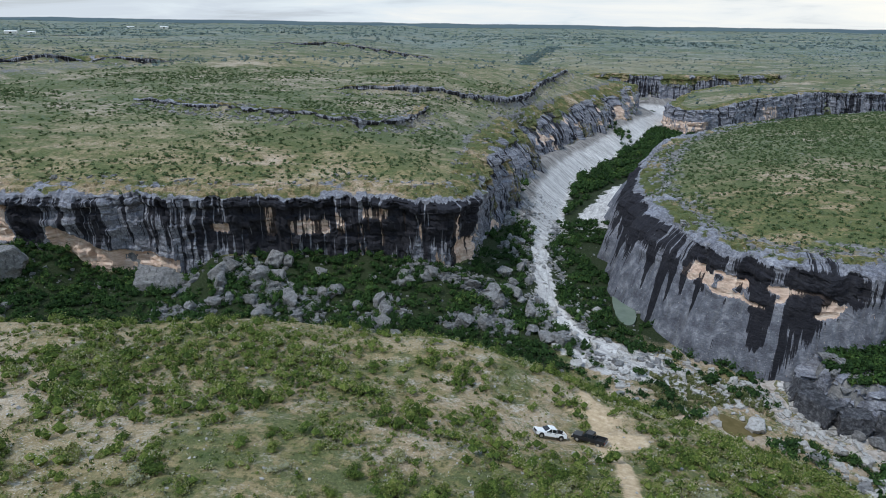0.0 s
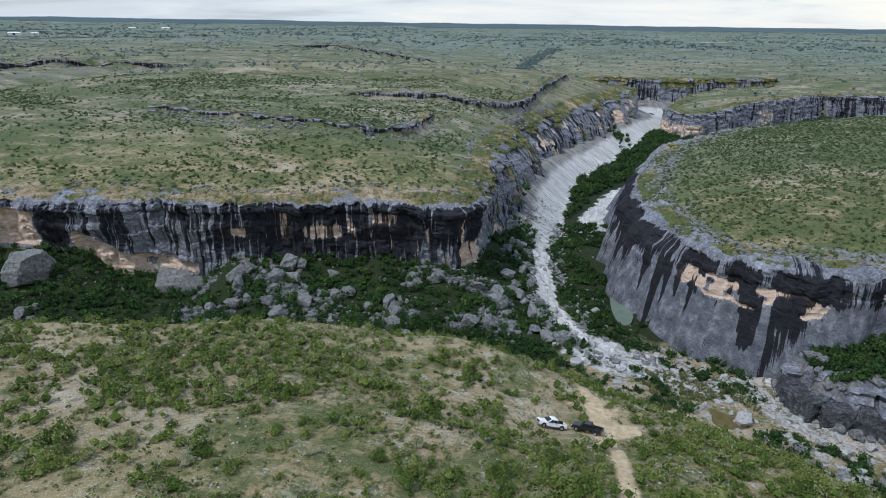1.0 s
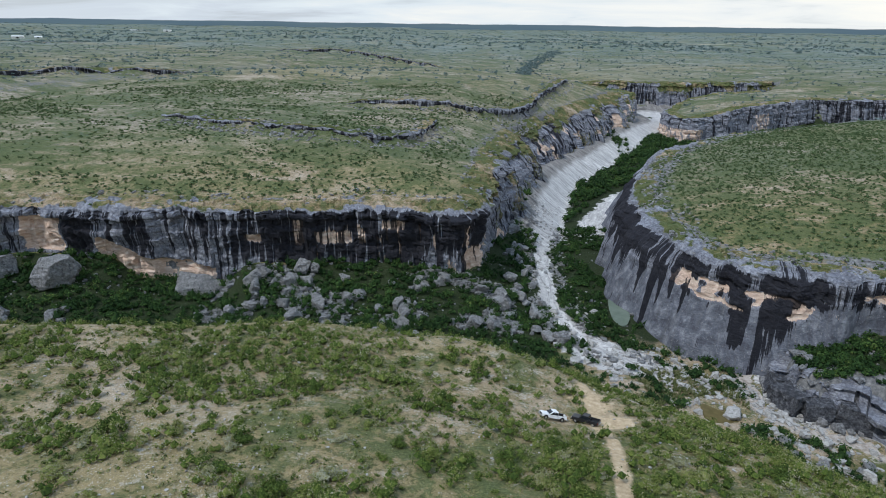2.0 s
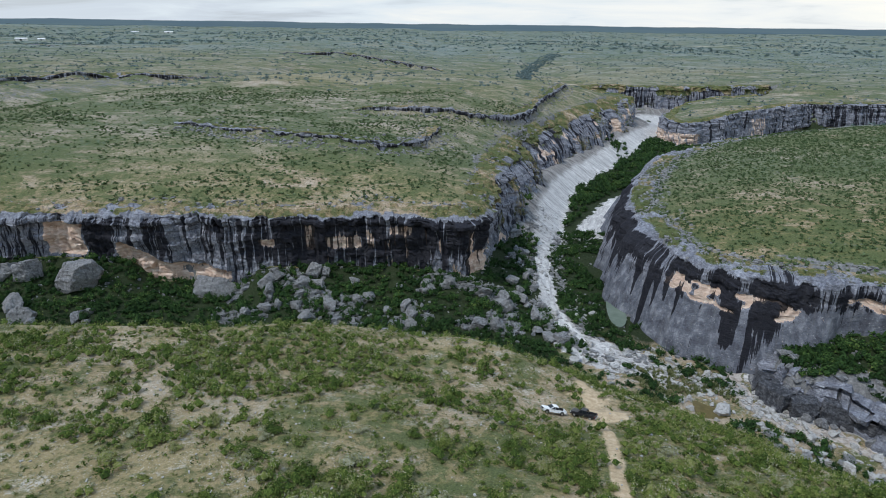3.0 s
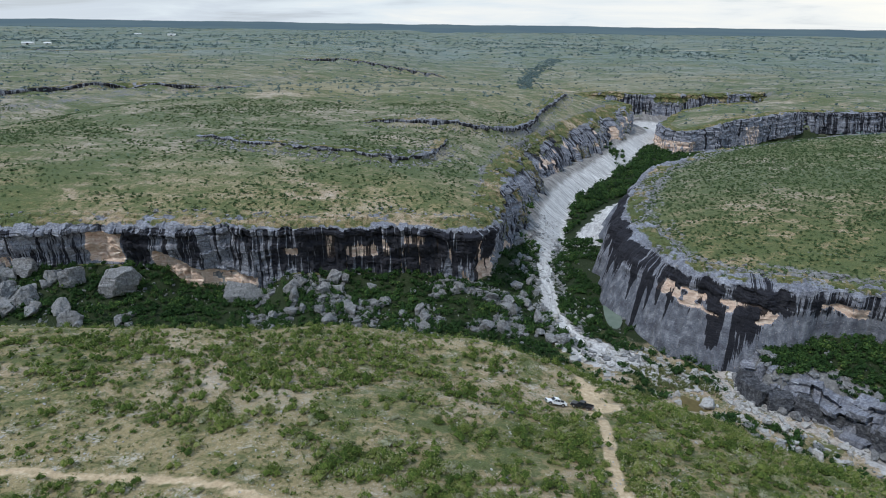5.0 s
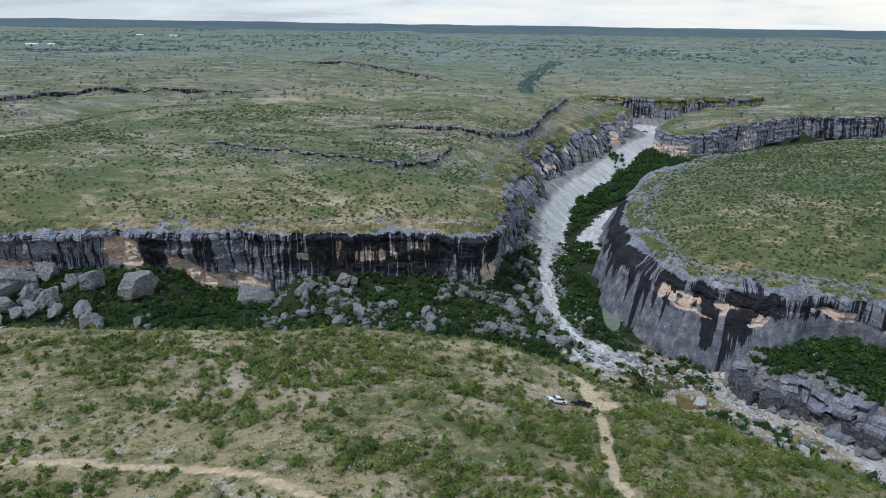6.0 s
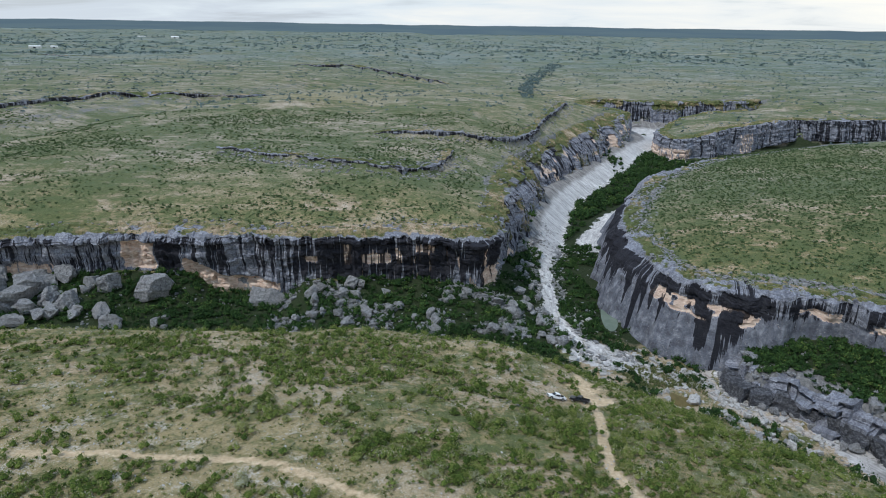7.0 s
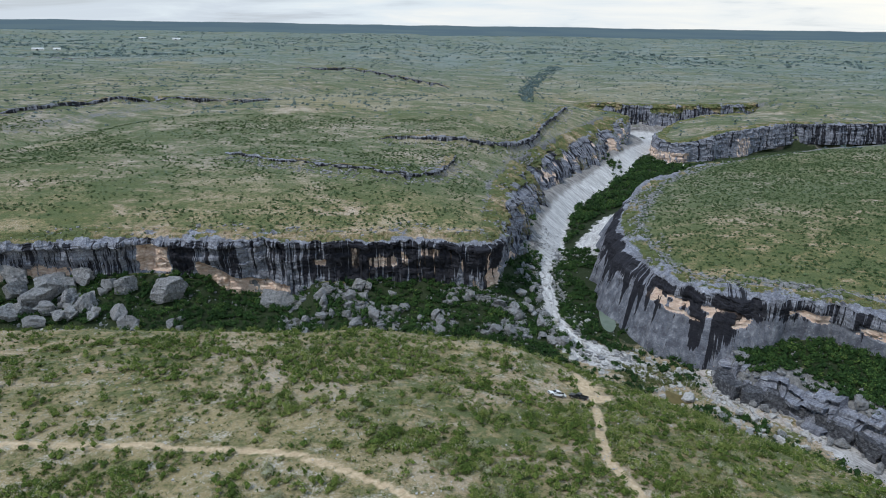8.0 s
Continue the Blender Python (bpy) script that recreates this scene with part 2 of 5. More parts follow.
def solid_shrub_look(stops):
    def make(g):
        tone = g.math("ADD", g.math("MULTIPLY", g.random(), 0.72), g.math("MULTIPLY", g.island(), 0.28))
        grain = g.math("MULTIPLY", g.math("SUBTRACT", g.noise(g.pos(), 5.0, 3.0, 0.7), 0.5), 1.4)
        return g.ramp(g.math("ADD", tone, grain), stops), 0.8
    return make


SCRUB = [(0.0, (0.030, 0.052, 0.013)), (0.3, (0.078, 0.118, 0.024)), (0.50, (0.156, 0.188, 0.044)), (0.70, (0.225, 0.222, 0.088)), (0.84, (0.260, 0.252, 0.155)), (1.0, (0.33, 0.335, 0.25))]
THICKET = [(0.0, (0.011, 0.026, 0.009)), (0.4, (0.030, 0.066, 0.018)), (0.8, (0.084, 0.140, 0.036)), (1.0, (0.18, 0.20, 0.058))]
JUNIPER = [(0.0, (0.034, 0.060, 0.022)), (0.4, (0.074, 0.114, 0.046)), (0.75, (0.125, 0.162, 0.075)), (1.0, (0.20, 0.22, 0.14))]
# far leaves: green paled and blued by haze put into the colour
HAZED_SCRUB = [(0.0, (0.098, 0.142, 0.140)), (0.5, (0.126, 0.174, 0.172)), (1.0, (0.17, 0.215, 0.20))]
M_GROUND = material("scrub_ground", ground_look)
M_CLIFF = material("stained_limestone", cliff_look)
M_ROCK = material("weathered_limestone", rock_look)
M_DARK = material("lichened_limestone", dark_rock_look)
M_PALE = material("washed_limestone", pale_rock_look)
M_SCRUB = material("scrub_leaves", leaf_look(SCRUB))
M_SHRUB = material("shrub_leaves", solid_shrub_look(SCRUB))
M_JUNIPER = material("juniper_leaves", leaf_look(JUNIPER, 2.2))
M_HAZED = material("hazed_leaves", leaf_look(HAZED_SCRUB, 0.8))
M_THICKET = material("thicket_leaves", leaf_look(THICKET, 2.6))
M_REED = material("dry_reed", leaf_look([(0.0, (0.06, 0.085, 0.03)), (0.6, (0.15, 0.155, 0.065)), (1.0, (0.27, 0.245, 0.14))]))
M_STEM = material("grey_bark", lambda g: (g.ramp(g.noise(g.pos(), 6.0), [(0.3, (0.09, 0.075, 0.06)), (0.7, (0.19, 0.165, 0.14))]), 0.9))
M_POND = material("green_water", lambda g: (g.ramp(g.noise(g.pos(), 0.2), [(0.3, (0.13, 0.165, 0.125)), (0.7, (0.19, 0.23, 0.18))]), 0.04, g.bump(g.noise(g.pos(), 1.5), 0.05, 0.05)), 0.5)
M_MUD = material("muddy_water", lambda g: (g.ramp(g.noise(g.pos(), 0.5), [(0.3, (0.11, 0.088, 0.036)), (0.7, (0.16, 0.125, 0.055))]), 0.12), 0.5)


# ------------------------------------------------------------------ plan of the land
def smooth(lo, hi, x):
    t = np.clip((x - lo) / (hi - lo), 0, 1)
    return t * t * (3 - 2 * t)


def lattice(ix, iy, seed):
    h = (ix.astype(np.int64) * 374761393 + iy.astype(np.int64) * 668265263 + seed * 974634777) & 0xFFFFFFFF
    h = ((h ^ (h >> 13)) * 1274126177) & 0xFFFFFFFF
    return ((h ^ (h >> 16)) & 0xFFFFFF) / float(0xFFFFFF)


def vnoise(x, y, seed=0):
    """Smooth value noise, 0 to 1."""
    x, y = np.broadcast_arrays(np.asarray(x, float), np.asarray(y, float))
    ix, iy = np.floor(x), np.floor(y)
    fx, fy = x - ix, y - iy
    fx, fy = fx * fx * (3 - 2 * fx), fy * fy * (3 - 2 * fy)
    a, b = lattice(ix, iy, seed), lattice(ix + 1, iy, seed)
    c, d = lattice(ix, iy + 1, seed), lattice(ix + 1, iy + 1, seed)
    return (a + (b - a) * fx) * (1 - fy) + (c + (d - c) * fx) * fy


def fbm(x, y, seed=0, octaves=4, gain=0.5):
    total, amp, norm = 0.0, 1.0, 0.0
    for k in range(octaves):
        total = total + amp * vnoise(x * 2.03**k + 17.1 * k, y * 2.03**k - 9.7 * k, seed + k)
        norm += amp
        amp *= gain
    return total / norm


def along(poly, x, y):
    """Distance to a polyline, length along it at the nearest place, and the side (left of its course is positive)."""
    x, y = np.asarray(x, float), np.asarray(y, float)
    best, where, side = np.full(x.shape, 1e18), np.zeros(x.shape), np.ones(x.shape)
    run = 0.0
    for (ax, ay), (bx, by) in zip(poly[:-1], poly[1:]):
        dx, dy = bx - ax, by - ay
        size = math.hypot(dx, dy)
        t = np.clip(((x - ax) * dx + (y - ay) * dy) / size**2, 0, 1)
        d = (x - ax - t * dx) ** 2 + (y - ay - t * dy) ** 2
        near = d < best
        best = np.where(near, d, best)
        where = np.where(near, run + t * size, where)
        side = np.where(near, np.sign(dx * (y - ay) - dy * (x - ax)), side)
        run += size
    return np.sqrt(best), where, side


def within(poly, x, y):
    x, y = np.asarray(x, float), np.asarray(y, float)
    hit = np.zeros(x.shape, bool)
    for (ax, ay), (bx, by) in zip(poly, poly[1:] + poly[:1]):
        if ay != by:
            hit ^= ((ay > y) != (by > y)) & (x < (bx - ax) * (y - ay) / (by - ay) + ax)
    return hit


def softened(points, step, rounds=2):
    """Round the corners of a plan line and walk along it in even steps."""
    p = np.array(points, float)
    for _ in range(rounds):
        q = np.empty((2 * len(p) - 2, 2))
        q[0::2], q[1::2] = 0.75 * p[:-1] + 0.25 * p[1:], 0.25 * p[:-1] + 0.75 * p[1:]
        p = np.vstack([p[:1], q, p[-1:]])
    s = np.r_[0, np.cumsum(np.hypot(*np.diff(p, axis=0).T))]
    n = max(4, int(s[-1] / step))
    at = np.linspace(0, s[-1], n + 1)
    return np.c_[np.interp(at, s, p[:, 0]), np.interp(at, s, p[:, 1])], at


# rims of the tablelands, walked with the canyon on the right hand
RIM_WEST = [(-1500, 60), (-450, 150), (-330, 172), (-250, 188), (-207, 202), (-179, 208), (-157, 210), (-133, 210), (-102, 207), (-76, 206),
            (-50, 207), (-22, 211), (-2, 204), (12, 204), (19, 220), (23, 250), (31, 290), (42, 338), (60, 388), (82, 434), (112, 482),
            (142, 535), (174, 588), (205, 640), (226, 668), (230, 695), (214, 740), (196, 790), (212, 808), (240, 776), (266, 760), (300, 766), (335, 764), (395, 776), (450, 788), (560, 800), (800, 830), (1600, 900)]
RIM_EAST = [(900, 620), (640, 575), (480, 533), (398, 506), (341, 488), (287, 461), (224, 427), (199, 409), (160, 372), (136, 346), (112, 304),
            (96, 270), (88, 243), (85, 215), (86, 196), (89, 180), (97, 168), (109, 161), (127, 158), (143, 150), (160, 138), (190, 118), (260, 95), (500, 60), (1500, 20)]
RIM_FAR = [(1600, 980), (800, 890), (560, 835), (450, 786), (400, 740), (330, 712), (276, 676), (246, 625), (236, 585), (248, 566), (285, 580), (333, 604), (395, 645), (470, 655), (560, 662), (800, 700), (1600, 780)]
SHELF = [(112, 160), (104, 150), (102, 139), (107, 132), (119, 130), (129, 116), (137, 99), (152, 84), (180, 62), (260, 30), (500, -20)]
BANK = [(-1500, 20), (-450, 120), (-300, 146), (-184, 160), (-140, 163), (-100, 160), (-57, 160), (-20, 158), (8, 153), (28, 150), (42, 146), (51, 137), (59, 126), (73, 111),
        (85, 96), (96, 81), (107, 67), (122, 46), (150, 12), (220, -60), (400, -200), (1200, -600)]
STREAM_SIDE = [(-1500, 40), (-450, 132), (-300, 153), (-184, 168), (-120, 178), (-60, 172), (0, 170), (46, 176)]
STREAM = [(1500, 700), (700, 640), (430, 590), (300, 540), (245, 560), (222, 600), (206, 566), (180, 520), (150, 474), (122, 435), (98, 398), (78, 358), (64, 318), (55, 275), (48, 240),
          (45, 205), (50, 180), (62, 165), (73, 152), (87, 139), (101, 130), (113, 118), (124, 104), (135, 86), (149, 64), (178, 32), (260, -40), (500, -200), (1200, -500)]
UPPER_STREAM = [(1500, 850), (700, 800), (420, 760), (300, 725), (256, 660), (226, 606), (206, 566)]
POLY_WEST = RIM_WEST + [(9000, 900), (9000, 9000), (-9000, 9000), (-9000, 60)]
POLY_EAST = RIM_EAST + [(9000, 20), (9000, 620)]
POLY_FAR = RIM_FAR + [(9000, 780), (9000, 1000)]
POLY_SHELF = SHELF + [(1500, -20), (1500, 60), (500, 80), (260, 110), (190, 130), (160, 150), (143, 160), (118, 170), (112, 166)]
POLY_NEAR = BANK + [(9000, -600), (9000, -9000), (-9000, -9000), (-9000, 20)]
SIDE_VALLEY = [(-420, 300), (-330, 370), (-300, 430), (-268, 500), (-232, 560), (-190, 640), (-150, 760)]
TRACK_A = [(33, 112), (33, 103), (31.5, 95), (30.5, 90), (31, 82), (29, 72), (26.5, 62), (25, 52), (27, 40), (30, 25), (32, 5), (20, -40)]
TRACK_B = [(-200, 62), (-121, 53.5), (-101, 53), (-80, 51), (-62, 49.5), (-50, 47.5), (-39, 43), (-28, 37), (-14, 28), (0, 16), (22, 5)]
TURNOUT = [(31, 91.5), (36, 92.2)]


# low scarps, walked with the drop on the right hand, and their heights
SCARPS = [([(-150, 334), (-124, 318), (-108, 310), (-86, 303), (-57, 295), (-37, 291), (-20, 297), (-7, 313), (-1, 335), (2, 355)], 3.6),
          ([(-60, 384), (-24, 385), (14, 387), (40, 398), (69, 438), (100, 520), (139, 613)], 4.2),
          ([(-390, 470), (-345, 545), (-303, 588), (-227, 600), (-190, 660)], 5.0),
          ([(-260, 1100), (-190, 1085), (-131, 1061), (-60, 1000), (20, 925)], 6.0)]


def scarp_steps(x, y):
    """The rise of the land across the scarps: up on the left hand, down on the right."""
    z = 0.0
    for plan, drop in SCARPS:
        d, s, side = along(plan, x, y)
        size = sum(math.hypot(b[0] - a[0], b[1] - a[1]) for a, b in zip(plan[:-1], plan[1:]))
        z = z + 0.5 * drop * side * smooth(0.0, 2.2, d) * np.exp(-((d / 30.0) ** 2)) * smooth(0, 18, s) * smooth(0, 18, size - s)
    return z


def upland_west(x, y, d):
    rim = 9.0 - 4.0 * smooth(250, 420, y) - 1.0 * smooth(600, 750, y) + 5.0 * smooth(700, 775, y) * smooth(190, 240, x)
    reach = 105 - 65 * smooth(270, 380, y) * smooth(-90, 10, x)
    reach = reach + (220 - reach) * smooth(620, 780, y) * smooth(-50, 200, x)
    z = rim + (27.0 - 17.0 * smooth(600, 740, y) * smooth(-160, 60, x)) * (1 - np.exp(-d / reach))
    z = z + 8.0 * np.exp(-(((x + 90) / 170) ** 2 + ((y - 520) / 110) ** 2))
    z = z - 9.0 * np.exp(-(along(SIDE_VALLEY, x, y)[0] / 38) ** 2)
    z = z + (fbm(x / 70, y / 70, 3) - 0.5) * 5 * smooth(10, 120, d)
    far = smooth(500, 1800, np.hypot(x, y - 200))
    z = z + far * (fbm(x / 420, y / 420, 8, 5) - 0.5) * 22 - 12 * smooth(2200, 4200, np.hypot(x, y))
    # beds of harder stone make low terraces
    beds = 2.4
    z = z + 0.85 * beds / (2 * math.pi) * np.sin(2 * math.pi * (z + 1.5 * fbm(x / 35, y / 35, 5)) / beds) * (1 - far)
    # a low far ridge closes the plain
    return z + scarp_steps(x, y) + 34 * smooth(2700, 4750, np.hypot(x, y)) * (0.75 + 0.5 * fbm(x / 900, y / 900, 9, 3))


def upland_east(x, y, d):
    z = 1.5 + 1.5 * smooth(100, 160, x) + 8.5 * (1 - np.exp(-d / 55)) + (fbm(x / 50, y / 50, 11) - 0.5) * 3 * smooth(8, 60, d)
    return z + 0.5 * np.sin(2 * math.pi * z / 2.0) * 0.5


def upland_far(x, y, d):
    return 1.5 + 7.0 * smooth(380, 460, x) * smooth(680, 770, y) - 9.0 * smooth(330, 250, x) + 2.5 * (1 - np.exp(-d / 30)) + (fbm(x / 40, y / 40, 13) - 0.5) * 3


def hill_top(x, y):
    xc = np.clip(x, -140, 80)
    yc = np.clip(y, 20, 150)
    z = 13.44 - 0.0197 * xc - 0.0231 * yc - 0.000394 * xc * xc - 0.000844 * xc * yc - 0.000978 * yc * yc
    z = z - 3.0 * np.exp(-((x - 24) ** 2 + (y - 91) ** 2) / 17.0**2) + 3.2 * np.exp(-((x + 36) ** 2 + (y - 121) ** 2) / 15.0**2)
    z = z + 4.6 * np.exp(-(((x - 3) / 17.0) ** 2 + ((y - 123) / 13.0) ** 2)) + 1.2 * np.exp(-(((x + 52) / 22.0) ** 2 + ((y - 130) / 12.0) ** 2))
    z = z + (fbm(x / 24, y / 24, 21) - 0.5) * 2.2
    beds = 1.6
    return z + 0.42 * np.sin(2 * math.pi * (z + fbm(x / 18, y / 18, 23) * 1.2) / beds) * 0.45


def valley_floor(x, y):
    d0, s0, _ = along(STREAM, x, y)
    d1, _, _ = along(UPPER_STREAM, x, y)
    d2, _, _ = along(STREAM_SIDE, x, y)
    z = -30.0 - 4.0 * smooth(180, 90, y) * smooth(60, 130, x) + 1.5 * smooth(300, 560, y)
    z = z - 3.5 * np.exp(-(((x - 84) / 16) ** 2 + ((y - 168) / 22) ** 2))
    side = smooth(40, -20, x) * smooth(230, 215, y)
    z = z * (1 - side) + side * (-24.5 + 4.0 * smooth(-40, -190, x))
    dw, _, _ = along(RIM_WEST, x, y)
    hollow = smooth(-128, -112, x) * smooth(-72, -84, x) * smooth(225, 210, y)
    talus = np.clip(1 - dw / (38 - 4 * smooth(215, 300, y)), 0, 1) ** (1.0 + 0.4 * smooth(225, 210, y)) * (11.5 - 8.5 * hollow + 1.5 * smooth(230, 330, y))
    slab = smooth(255, 300, y) * smooth(650, 600, y) * (x > 15)
    talus = talus * (1 - slab) + slab * (13.0 - 3.0 * smooth(380, 450, y)) * np.clip((35 - dw) / 18.0, 0, 1.1)
    dn = np.minimum(d0, d1)
    z = z - 2.0 * np.exp(-(((x - 71) / 6) ** 2 + ((y - 204) / 15) ** 2)) - 1.6 * np.exp(-(((x - 79) / 6) ** 2 + ((y - 132) / 5) ** 2))
    z = z + talus + np.minimum(dn, 12) * 0.07
    return z + (fbm(x / 9, y / 9, 31) - 0.5) * 1.6 * smooth(2, 8, dn)


def height(x, y, detail=True, rims=True):
    """The lie of the land: tablelands, near hill, shelf and valley floor."""
    x, y = np.asarray(x, float), np.asarray(y, float)
    z = valley_floor(x, y)
    low = z.copy()
    db, _, _ = along(BANK, x, y)
    near = within(POLY_NEAR, x, y)
    ramp = low + db * (1.2 - 0.38 * smooth(-30, -62, x) - 0.12 * smooth(-70, -140, x) + 0.4 * smooth(5, 40, x))
    top = hill_top(x, y) - 0.3 * np.maximum(0, 30 - db) * smooth(5, 30, x)
    k = 3.0
    h = np.clip(0.5 + 0.5 * (ramp - top) / k, 0, 1)
    z = np.where(near, ramp * (1 - h) + top * h - k * h * (1 - h), z)
    ds, _, _ = along(SHELF, x, y)
    shelf = within(POLY_SHELF, x, y)
    z = np.where(shelf, low + (-22.5 + 0.27 * np.minimum(ds, 34) + (fbm(x / 8, y / 8, 41) - 0.5) * 2 - low) * smooth(2.0, 5.0, ds), z)
    for rim, poly, up in ((RIM_WEST, POLY_WEST, upland_west), (RIM_EAST, POLY_EAST, upland_east), (RIM_FAR, POLY_FAR, upland_far)):
        d, _, _ = along(rim, x, y)
        inner = within(poly, x, y)
        u = up(x, y, d)
        top = low + (u - low) * smooth(3.0, 8.0, d) if rims else u
        z = np.where(inner, np.where(z > low + 4, np.maximum(z, top), top), z)
    if detail:
        z = z + (fbm(x / 2.4, y / 2.4, 51) - 0.5) * 0.45
    return z


# ------------------------------------------------------------------ mesh helpers
def mesh_of(name, verts, faces, mats, floats=None, vectors=None, flat=True):
    """A mesh from arrays: verts (n, 3), faces (m, 3 or 4)."""
    me = bpy.data.meshes.new(name)
    verts, faces = np.asarray(verts, np.float32), np.asarray(faces, np.int32)
    k = faces.shape[1]
    me.vertices.add(len(verts))
    me.vertices.foreach_set("co", verts.ravel())
    me.loops.add(faces.size)
    me.loops.foreach_set("vertex_index", faces.ravel())
    me.polygons.add(len(faces))
    me.polygons.foreach_set("loop_start", np.arange(0, faces.size, k, dtype=np.int32))
    me.polygons.foreach_set("loop_total", np.full(len(faces), k, np.int32))
    me.polygons.foreach_set("use_smooth", np.full(len(faces), not flat))
    for key, values in (floats or {}).items():
        me.attributes.new(key, "FLOAT", "POINT").data.foreach_set("value", np.asarray(values, np.float32).ravel())
    for key, values in (vectors or {}).items():
        me.attributes.new(key, "FLOAT_VECTOR", "POINT").data.foreach_set("vector", np.asarray(values, np.float32).ravel())
    me.materials.append(mats)
    me.update()
    me.validate()
    return me


def grid_faces(rows, cols):
    a = (np.arange(rows - 1)[:, None] * cols + np.arange(cols - 1)[None, :]).ravel()
    return np.c_[a, a + 1, a + cols + 1, a + cols]


def part(name, bm, mat, parent, label=""):
    """Link a bmesh as one mesh object under a thing or a part."""
    me = bpy.data.meshes.new(name)
    bm.to_mesh(me)
    bm.free()
    me.materials.append(mat)
    ob = new(name, me)
    ob.parent = parent
    return tagged(ob, label) if label else ob


# ------------------------------------------------------------------ the ground, one sheet to the horizon
def lines(lo, hi, step, far_lo, far_hi, growth):
    core = list(np.arange(lo, hi + step, step))
    out, s = core[-1], step
    while out < far_hi:
        s *= growth
        out += s
        core.append(min(out, far_hi))
    out, s = lo, step
    while out > far_lo:
        s *= growth
        out -= s
        core.insert(0, max(out, far_lo))
    return np.array(core)


gx = lines(-205, 190, 1.7, -4800, 4800, 1.045)
gy = lines(20, 300, 1.7, -1500, 4850, 1.028)
X, Y = np.meshgrid(gx, gy)
Z = height(X, Y)
d_track = np.maximum(1.5 - along(TRACK_A, X, Y)[0], 1.15 - along(TRACK_B, X, Y)[0])
d_track = np.maximum(d_track, 2.9 - along(TURNOUT, X, Y)[0])
d_track = np.maximum(d_track, 1.6 * np.exp(-((X - 33) ** 2 + (Y - 103) ** 2) / 40.0) - 0.7)
dS, sS, eS = along(STREAM, X, Y)
dU, _, _ = along(UPPER_STREAM, X, Y)
dV, _, _ = along(STREAM_SIDE, X, Y)
dW, _, _ = along(RIM_WEST, X, Y)
inW = within(POLY_WEST, X, Y)
inE, inF = within(POLY_EAST, X, Y), within(POLY_FAR, X, Y)
upland = inW | inE | inF
nearland = within(POLY_NEAR, X, Y)
shelfland = within(POLY_SHELF, X, Y)
# bare rock: the channel, the sloping slabs under the western wall, and the far bend
bed = np.maximum(4.0 - 9.0 * smooth(160, 146, Y) * smooth(56, 66, X) + 10.5 * np.exp(-((Y - 163) / 13) ** 2) * smooth(80, 65, X) - dS, 22 * smooth(610, 650, Y) - dU)
slab = np.where((Y > 272) & (X > 20), np.minimum(37 - dW, (Y - 268) * 0.6), -30.0)
bed = np.maximum(bed, np.where(~upland, slab, -30.0))
bed = np.maximum(bed, np.where(X < -165, 3.0 - dV - 0.3 * np.maximum(0, X + 178), -30.0))
dE = along(RIM_EAST, X, Y)[0]
bed = np.maximum(bed, np.where((Y > 288) & (Y < 450), np.minimum(30 - dE, (Y - 288) * 0.5), -30.0))
dH = along(SHELF, X, Y)[0]
bed = np.maximum(bed, np.where((X > 84) & ~shelfland & ~nearland, 4.0 - dH + 6.0 * smooth(126, 104, Y), -30.0))
sand = np.where((X > 84) & ~shelfland & ~nearland, 10.5 - dH, -30.0)
sand = np.maximum(sand, np.where((X > 38) & (X < 135), 1.0 - np.abs(along(BANK, X, Y)[0] - 7.5) - 5 * (~nearland), -30.0))
sand = np.where(bed > -0.5, -30.0, np.clip(sand, -30, 30))
wash = np.where((Y > 262) & (dW < 40) & (X > 20), 0.02 + 0.95 * smooth(16, 27, dW), 0.85 - 0.35 * smooth(150, 120, Y))
bed = np.where(upland, -30.0, bed)
valley = ~(upland | nearland)
rocky = np.where(upland, (0.32 + 0.18 * smooth(240, 300, Y) * smooth(0, 20, X)) * smooth(30, 4, np.where(inW, dW, dE)), 0.0) + np.where(inE, 0.22 * smooth(22, 6, dE), 0.0)
slope_z = np.hypot(np.gradient(Z, axis=0) / np.gradient(Y, axis=0), np.gradient(Z, axis=1) / np.gradient(X, axis=1))
rocky = rocky + np.where(upland, smooth(0.45, 0.9, slope_z) * 0.22, smooth(0.5, 1.1, slope_z) * 0.25)
step_phase = np.cos(2 * math.pi * (Z + 1.5 * fbm(X / 35, Y / 35, 5)) / 2.4)
rocky = rocky + np.where(inW | inE, 0.34 * smooth(0.55, 0.95, step_phase) * smooth(0.42, 0.62, fbm(X / 45, Y / 25, 79)) * smooth(700, 350, Y), 0.0)
rocky = rocky + np.where(shelfland, 0.75 * smooth(16, 8, dH), 0.0)
rocky = rocky + np.where(nearland, 0.20 * smooth(0.6, 0.95, np.cos(2 * math.pi * (Z + fbm(X / 18, Y / 18, 23) * 1.2) / 1.6)) * smooth(0.45, 0.6, fbm(X / 22, Y / 12, 80)), 0.0)
rocky = rocky + np.where(inW, 0.40 * np.exp(-((along(SIDE_VALLEY, X + 32, Y - 22)[0]) / 26) ** 2), 0.0)
lush_shade = np.where(valley, 0.75, 0.0) - np.where(shelfland, 0.6 * smooth(16, 8, dH), 0.0) - 0.25 * smooth(0, 12, bed) - np.where(valley & ~shelfland, 0.5, 0.0) * smooth(190, 168, Y) * smooth(32, 46, X)
